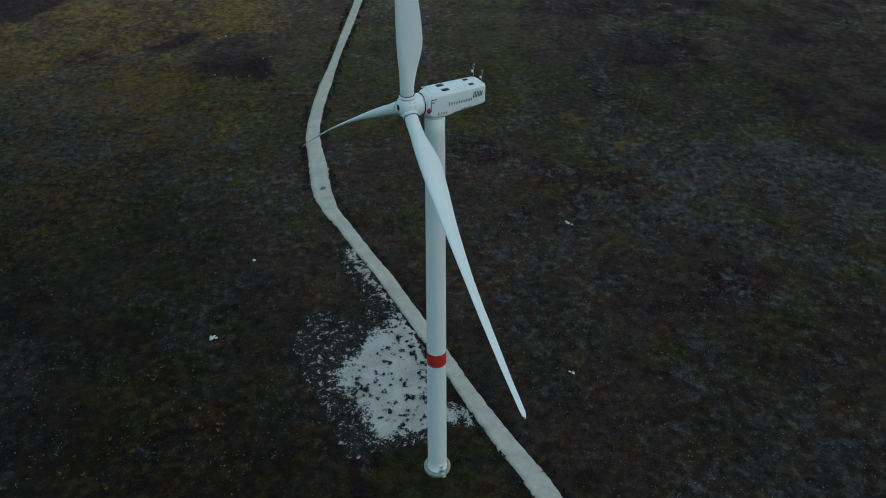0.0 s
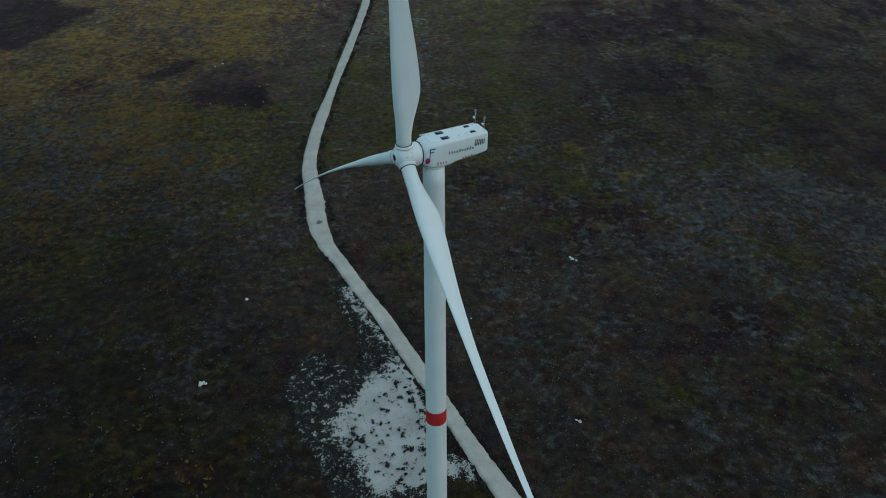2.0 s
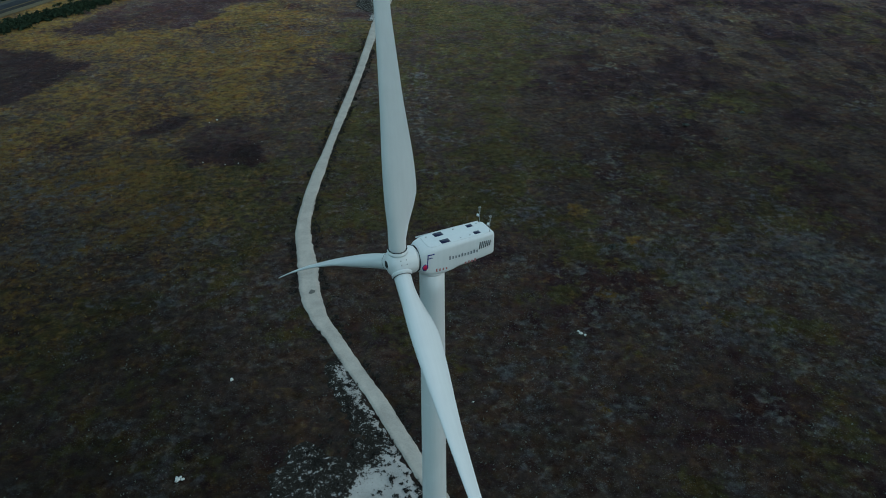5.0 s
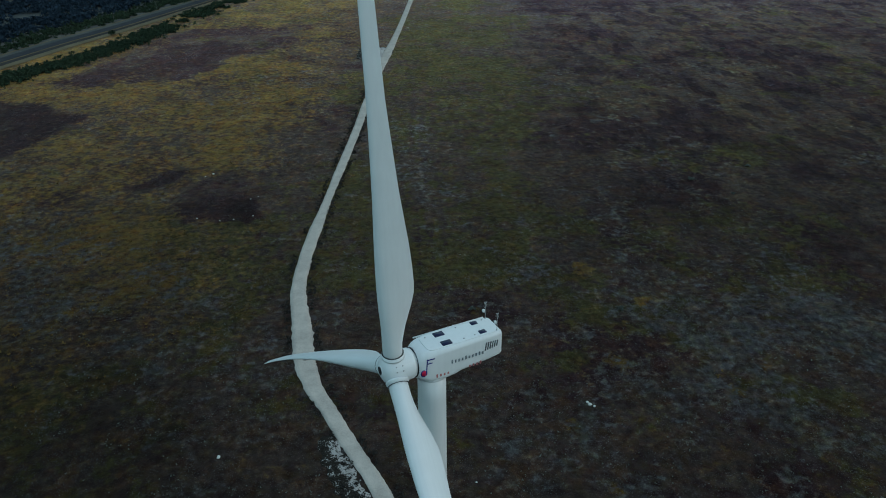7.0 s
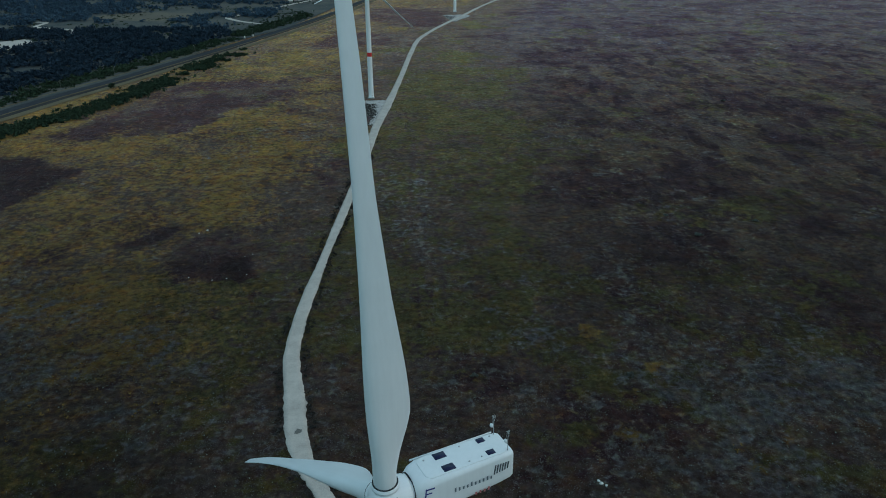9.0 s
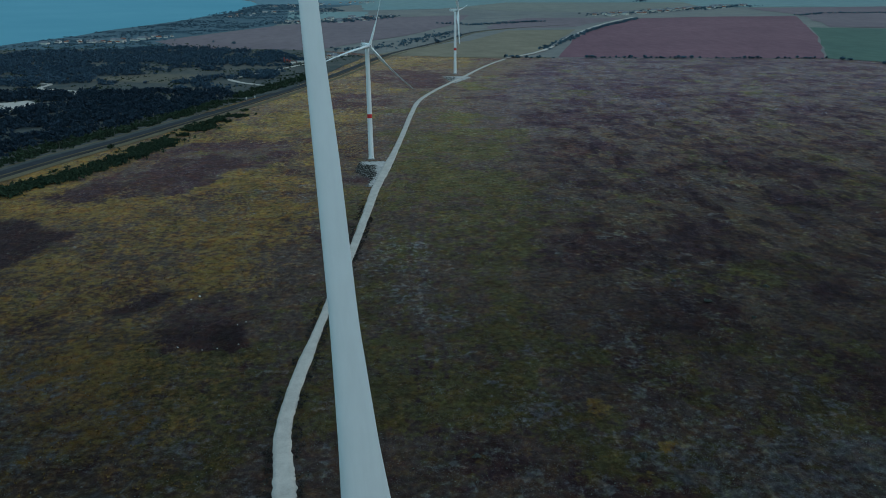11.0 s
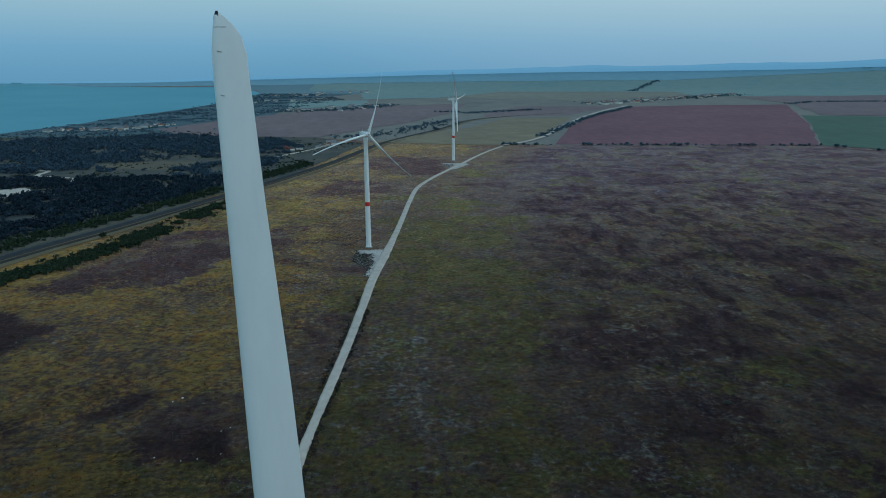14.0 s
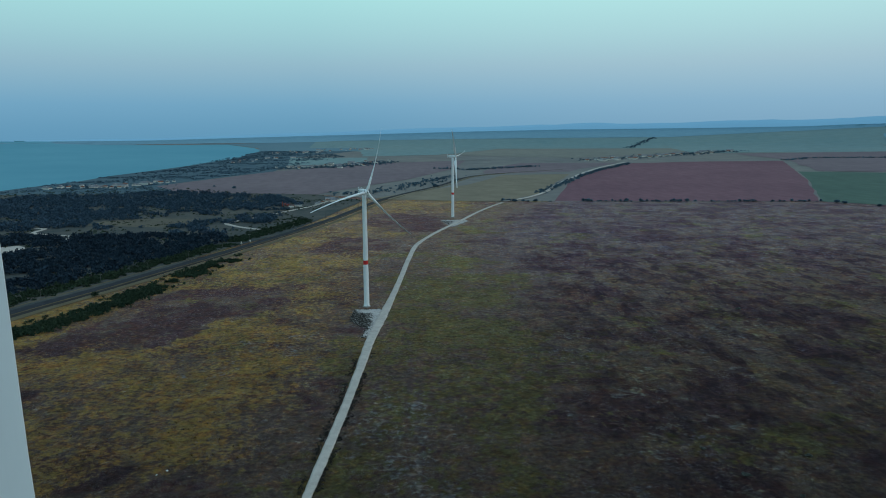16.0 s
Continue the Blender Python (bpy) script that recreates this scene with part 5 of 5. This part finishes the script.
x, y = (np.concatenate(q) for q in ((x, x2, x3, x4, x5, x7, x8, x9), (y, y2, y3, y4, y5, y7, y8, y9)))
soup("copse", crowns(grounded(x, y), rng.uniform(2.5, 5.5, len(x)), rng.uniform(3.5, 8, len(x)), 14, 1.1), M_HAZYLEAF, "bushes and copses in the far fields, haze painted into their leaves", "copse")


def make_tree():
    """A field-edge tree: leaning tapered trunk, three limbs and a crown of loose leaf clumps."""
    tree = tagged(new("tree"), "dark leafy tree in the hedgerow by the ploughed field", "tree", group="hedgerow trees")
    part("trunk", loft([[(r * math.cos(k * math.pi / 4) + dx, r * math.sin(k * math.pi / 4), z) for k in range(8)] for r, z, dx in ((0.42, -0.3, 0), (0.3, 0.8, 0.02), (0.24, 2.2, 0.1), (0.12, 4.2, 0.2))]), M_BARK, tree)
    for a in (20, 140, 260):
        part("limb", loft([[(r * math.cos(k * math.pi / 3) + d * math.cos(radians(a)) + 0.08, r * math.sin(k * math.pi / 3) + d * math.sin(radians(a)), z) for k in range(6)] for r, z, d in ((0.14, 1.7, 0), (0.1, 2.7, 0.7), (0.04, 4.0, 1.6))]), M_BARK, tree)
    tri = crowns(np.zeros((1, 3)), np.array([7.0]), np.array([8.0]), 110, 0.75, 77)
    tri[:, :, 2] += 0.6
    me = bpy.data.meshes.new("crown")
    me.from_pydata([tuple(p) for p in tri.reshape(-1, 3)], [], [(3 * i, 3 * i + 1, 3 * i + 2) for i in range(len(tri))])
    # far off, so the leaf colour with haze mixed in
    me.materials.append(M_HAZYLEAF)
    ob = new("crown", me)
    ob.parent = tree
    return tree


tree = make_tree()
spots = []
tr = random.Random(6)
for i in range(78):
    k = i / 77
    px = 205 + (800 - 205) * k + tr.uniform(-4, 4)
    py = 1494 + (1408 - 1494) * k + tr.uniform(-4, 4)
    if 0.12 < k < 0.3 and tr.random() < 0.45 or tr.random() < 0.12:
        continue
    spots.append((px, py, tr.uniform(0.3, 0.68) * (1.25 if k < 0.05 else 1)))
for px, py in ((815, 1380), (822, 1368), (846, 1305), (853, 1290), (868, 1280), (96, 1905), (103, 1912)):
    spots.append((px, py, tr.uniform(0.7, 1.0)))
for i, (px, py, s) in enumerate(spots):
    m = pose(*land(px, py), 0, 0, tr.uniform(0, 360)) @ Matrix.Diagonal((s * tr.uniform(0.9, 2.2), s * tr.uniform(0.9, 1.6), s * tr.uniform(0.6, 1.15), 1))
    if i == 0:
        tree.matrix_basis = m
    else:
        copy_thing(tree, Matrix.Identity(4)).matrix_basis = m
# a lone bush between road and hedge
bush = tagged(new("bush"), "lone dark bush on the verge of the main road", "bush")
tri = crowns(np.zeros((1, 3)), np.array([4.5]), np.array([5.5]), 90, 0.7, 78)
me = bpy.data.meshes.new("crown")
me.from_pydata([tuple(p) for p in tri.reshape(-1, 3)], [], [(3 * i, 3 * i + 1, 3 * i + 2) for i in range(len(tri))])
me.materials.append(M_HEDGE)
new("crown", me).parent = bush
bush.matrix_basis = pose(*land(-250, 695))

# weeds that have come up through the near pad
x, y = fill([(-31, 150), (-20, 176), (-6, 153), (-1, 143), (1, 116), (-9, 111), (-17, 110), (-28, 132)], 520, 51)
ok = (fbm(x, y, 7, 53, 3) > 0.47) & (np.abs(x - np.interp(y, track_y, track_x)) > 3.2)
soup("weeds", crowns(lands(x[ok], y[ok]) + (0, 0, 0.1), rng.uniform(0.3, 0.8, ok.sum()), rng.uniform(0.5, 1.7, ok.sum()), 14, 1.0, 54), M_HEATH, "dark weeds growing through the limestone pad", "weeds")

# rank growth along both edges of the track
ty = rng.uniform(86, 520, 2000)
side = rng.choice((-1.0, 1.0), len(ty))
half = np.interp(ty, track_y, [0.5 * w for w in TRACK_W])
tx = np.interp(ty, track_y, track_x) + side * (half * 1.05 + 0.35 + np.abs(rng.normal(0, 1.3, len(ty))))
ok = (fbm(tx, ty, 9, 57, 3) > 0.42) & (np.hypot(tx, ty - 102.7) > 3.5)
tx, ty = tx[ok], ty[ok]
soup("track_weeds", crowns(lands(tx, ty) + (0, 0, -0.05), rng.uniform(0.3, 0.75, len(tx)), rng.uniform(0.5, 1.4, len(tx)), 11, 1.0, 58), M_HEATH, "dark weeds along the edges of the track", "weeds")
# tall straw-coloured clumps standing out of the low growth
cx, cy = scatter(5200, 90, 420, 61)
ok = zones(cx, cy)[:, 0] + 0.5 * (fbm(cx, cy, 12, 63, 3) - 0.5) > 0.30
cx, cy = cx[ok], cy[ok]
sp = lands(cx, cy)
soup("straw_clumps", tuft_soup(sp[:, 0], sp[:, 1], sp[:, 2] - 0.15, rng.uniform(0.5, 1.1, len(cx)), 7), M_STRAWT, "orange-brown clumps of dead grass", "grass")
gx2, gy2 = scatter(9000, 90, 330, 65)
ok = zones(gx2, gy2)[:, 3] + 0.6 * (fbm(gx2, gy2, 12, 67, 3) - 0.5) > 0.16
gx2, gy2 = gx2[ok], gy2[ok]
sp = lands(gx2, gy2)
soup("wormwood", tuft_soup(sp[:, 0], sp[:, 1], sp[:, 2] - 0.12, rng.uniform(0.25, 0.55, len(gx2)), 5), M_TUFT, "pale grey wormwood sprigs", "shrub")
# ---- stones, poles, houses and works ----
def stone_bm(size, seed):
    r = random.Random(seed)
    bm = bmesh.new()
    bmesh.ops.create_icosphere(bm, subdivisions=2, radius=size)
    for v in bm.verts:
        k = 1 + 0.35 * (noise.noise(v.co * (1.6 / size) + Vector((seed * 3.1, 0, 0))))
        v.co = Vector((v.co.x * k * 1.3, v.co.y * k, v.co.z * k * 0.55))
    return bm


for i, (sx, sy, size, n) in enumerate(((46.9, 193.2, 0.75, 4), (-56.6, 146, 0.85, 4), (35.1, 128.2, 0.6, 2), (-50.6, 179.3, 0.6, 2), (-93, 369.4, 0.8, 1), (13, 167, 0.35, 1), (-96, 366, 0.5, 1), (-89, 320, 0.4, 1), (-79, 317, 0.32, 1), (-73.5, 318, 0.35, 1), (-66, 321, 0.32, 1), (-70, 338.5, 0.32, 1), (-67, 341, 0.3, 1))):
    r = random.Random(i + 40)
    for k in range(n):
        ox, oy = r.uniform(-1.3, 1.3) * (k > 0), r.uniform(-1.1, 1.1) * (k > 0)
        s = 0.62 * size * (1 if k == 0 else r.uniform(0.4, 0.9))
        ob = part("boulder", stone_bm(s, i * 5 + k), M_STONE, None)
        ob.matrix_basis = pose(*land(sx + ox, sy + oy), 0, 0, r.uniform(0, 360)) @ pose(0, 0, 0.05)
        tagged(ob, "pale limestone boulder lying in the steppe grass", "boulder", group="pale boulders")


def make_pole():
    pole = tagged(new("utility_pole"), "slim grey concrete pole with a cross-arm beside the road", "utility pole", group="roadside poles")
    part("post", turned([(0.2, -0.3), (0.18, 0.2), (0.11, 9.2), (0.0, 9.25)], 10), M_POLE, pole)
    part("cross_arm", box_bm(2.2, 0.14, 0.14, 0.02), M_POLE, pole, m=pose(0, 0, 8.7))
    for x in (-0.95, 0.0, 0.95):
        part("insulator", turned([(0.05, 0), (0.1, 0.1), (0.06, 0.2), (0.09, 0.3), (0.0, 0.38)], 8), M_WALL, pole, m=pose(x, 0, 8.78))
    return pole


pole = make_pole()
RX, RY = [p[0] for p in ROAD], [p[1] for p in ROAD]
for i, y in enumerate(range(560, 1900, 62)):
    m = pose(*land(float(np.interp(y, RY, RX)) - 12, y), 0, 0, 25)
    if i == 0:
        pole.matrix_basis = m
    else:
        copy_thing(pole, m)


def make_signal():
    """A short white trackside cabinet on a post."""
    s = tagged(new("roadside_cabinet"), "small white cabinet on a post at the roadside", "cabinet", group="roadside cabinets")
    part("post", turned([(0.12, -0.2), (0.12, 2.2), (0.0, 2.25)], 10), M_STEEL, s)
    part("box", box_bm(1.3, 0.8, 2.6, 0.08), M_WALL, s, m=pose(0, 0, 2.6))
    part("hood", box_bm(1.6, 1.1, 0.15, 0.04), M_ROOFG, s, m=pose(0, 0, 3.95))
    return s


cab = make_signal()
cab.matrix_basis = pose(*land(-188, 973), 0, 0, 20)
copy_thing(cab, pose(*land(-180, 985), 0, 0, 20))


def make_house(roof, w, d, h, label, floors=1):
    house = tagged(new("house"), label, "house", group="village houses")
    part("wall", box_bm(w, d, h, 0.03, 1), M_WALL, house, m=pose(0, 0, h / 2 - 0.2), smooth_faces=False)
    bm = bmesh.new()
    e, rh = 0.5, w * 0.28
    v = [bm.verts.new(p) for p in ((-w / 2 - e, -d / 2 - e, h - 0.3), (w / 2 + e, -d / 2 - e, h - 0.3), (w / 2 + e, d / 2 + e, h - 0.3), (-w / 2 - e, d / 2 + e, h - 0.3), (0, -d / 2 - e, h + rh), (0, d / 2 + e, h + rh))]
    for f in ((0, 1, 4), (2, 3, 5), (1, 2, 5, 4), (3, 0, 4, 5), (3, 2, 1, 0)):
        bm.faces.new([v[k] for k in f])
    rf = part("roof", bm, roof, house, smooth_faces=False)
    part("chimney", box_bm(0.7, 0.7, 1.8), M_WALL, rf, m=pose(w * 0.2, d * 0.2, h + rh * 0.8), smooth_faces=False)
    for k in (-0.3, 0.05, 0.32):
        part("window", box_bm(1.1, 0.12, 1.3), M_NAVY, house, m=pose(w * k, -d / 2, h * 0.5), smooth_faces=False)
    part("door", box_bm(1.0, 0.12, 2.0), M_BARK, house, m=pose(w * 0.44 - 0.6, -d / 2, 0.85), smooth_faces=False)
    return house


kinds = [make_house(M_ROOF, 9, 11, 4.2, "white-walled village house with a red tiled roof"),
         make_house(M_ROOFG, 10, 14, 4.5, "white-walled village house with a grey slate roof"),
         make_house(M_ROOFG, 12, 26, 5.5, "long pale farm building with a grey roof")]
hr = random.Random(12)
placed = []
for line, n, spread in (([(940, 3520), (1140, 3700), (1300, 3900), (1850, 4500), (2290, 4950)], 62, 45), ([(-880, 1950), (-831, 2010), (-740, 2025), (-690, 2110), (-645, 2230)], 38, 22), ([(-770, 3580), (-763, 3950), (-653, 4376)], 12, 45),
                        ([(-455, 3040), (-330, 3080), (-235, 3160), (-60, 3700)], 46, 50), ([(-900, 5700), (-760, 5300), (-500, 6300), (-300, 7000)], 34, 90), ([(-150, 1455), (-128, 1530), (-95, 1600)], 9, 10)):
    P = np.array(line, float)
    T = np.concatenate([[0], np.cumsum(np.hypot(*np.diff(P, axis=0).T))])
    for _ in range(n):
        s = hr.uniform(0, T[-1])
        placed.append((float(np.interp(s, T, P[:, 0])) + hr.gauss(0, spread), float(np.interp(s, T, P[:, 1])) + hr.gauss(0, spread)))
used = set()
for x, y in placed:
    k = hr.choice((0, 0, 1, 1, 2))
    m = pose(*land(x, y), 0, 0, hr.choice((15, 105, 195, 60)) + hr.uniform(-8, 8)) @ Matrix.Scale(hr.uniform(0.55, 0.95) if x < 0 else 1.0, 4)
    if k in used:
        copy_thing(kinds[k], m)
    else:
        kinds[k].matrix_basis = m
        used.add(k)


def make_works():
    """A red and white gravel works: hoppers, conveyor and frame."""
    w = tagged(new("gravel_works"), "red and white gravel works with hoppers and a conveyor", "works")
    for x, h in ((-9, 9.5), (-3, 7.5)):
        part("hopper", loft([[(x + a * r, b * r, z) for a, b in ((-1, -1), (1, -1), (1, 1), (-1, 1))] for r, z in ((0.7, h - 5.5), (2.6, h - 2.2), (2.6, h))]), M_REDSTEEL, w, smooth_faces=False)
        for a in (-1, 1):
            for b in (-1, 1):
                part("leg", box_bm(0.3, 0.3, h - 2), M_REDSTEEL, w, m=pose(x + a * 2.2, b * 2.2, (h - 2) / 2), smooth_faces=False)
    part("conveyor", box_bm(17, 1.2, 0.8), M_REDSTEEL, w, m=pose(6.5, 0, 4.4, 0, 22, 0), smooth_faces=False)
    part("tower_frame", box_bm(2.6, 2.6, 13, 0.1), M_REDSTEEL, w, m=pose(-15, 3, 6.4), smooth_faces=False)
    part("shed", box_bm(16, 8, 4.2, 0.1), M_WALL, w, m=pose(20, 4, 2.0), smooth_faces=False)
    part("shed_roof", box_bm(17, 9, 0.3, 0.05), M_ROOFG, w, m=pose(20, 4, 4.25, 6), smooth_faces=False)
    part("side_shed", box_bm(11, 7, 3.6, 0.1), M_WALL, w, m=pose(4, -8, 1.7), smooth_faces=False)
    return w


make_works().matrix_basis = pose(*land(-196, 1435), 0, 0, 8) @ Matrix.Scale(0.7, 4)
patch("sand_pit", PIT, M_TRACK, 0.9, "bare white sand pit among the pines", "sand pit", 12, 6)
ribbon("sandy_path", SANDY, [6, 8, 6, 5, 5, 4], M_TRACK, 0.9, "pale sandy path through the scrub", "path", 6, 0.5)
patch("clearing", CLEARING, M_CLEARING, 0.8, "dry grassy clearing in the scrub", "clearing", 20, 16)
# a dark scuffed spot on the bend of the track
patch("scuff", [(-33.9, 218.2), (-33.0, 217.8), (-32.2, 218.6), (-31.9, 220.0), (-32.6, 219.5), (-33.2, 220.4), (-33.8, 219.6)], M_SCUFF, 0.2, "dark scuffed wet spot on the limestone track", "stain", 0.6, 0.35)


def make_grey_bush():
    bush = tagged(new("wormwood_bush"), "low round pale grey wormwood bush in the dark steppe", "bush", group="grey bushes")
    tri = crowns(np.zeros((1, 3)), np.array([0.7]), np.array([2.6]), 130, 0.55, 81)
    me = bpy.data.meshes.new("crown")
    me.from_pydata([tuple(p) for p in tri.reshape(-1, 3)], [], [(3 * i, 3 * i + 1, 3 * i + 2) for i in range(len(tri))])
    me.materials.append(M_TUFT)
    new("crown", me).parent = bush
    return bush


grey_bush = make_grey_bush()
for i, (bx, by, size) in enumerate(((19.3, 243.3, 0.9), (68.6, 240.2, 1.1), (132.4, 347.5, 1.3), (254, 606, 1.5), (126, 372, 1.0), (166, 362, 1.0), (145, 330, 0.9))):
    m = pose(*land(bx, by), 0, 0, 67 * i) @ Matrix.Diagonal((size, size * 0.9, size * 0.8, 1))
    if i == 0:
        grey_bush.matrix_basis = m
    else:
        copy_thing(grey_bush, Matrix.Identity(4)).matrix_basis = m
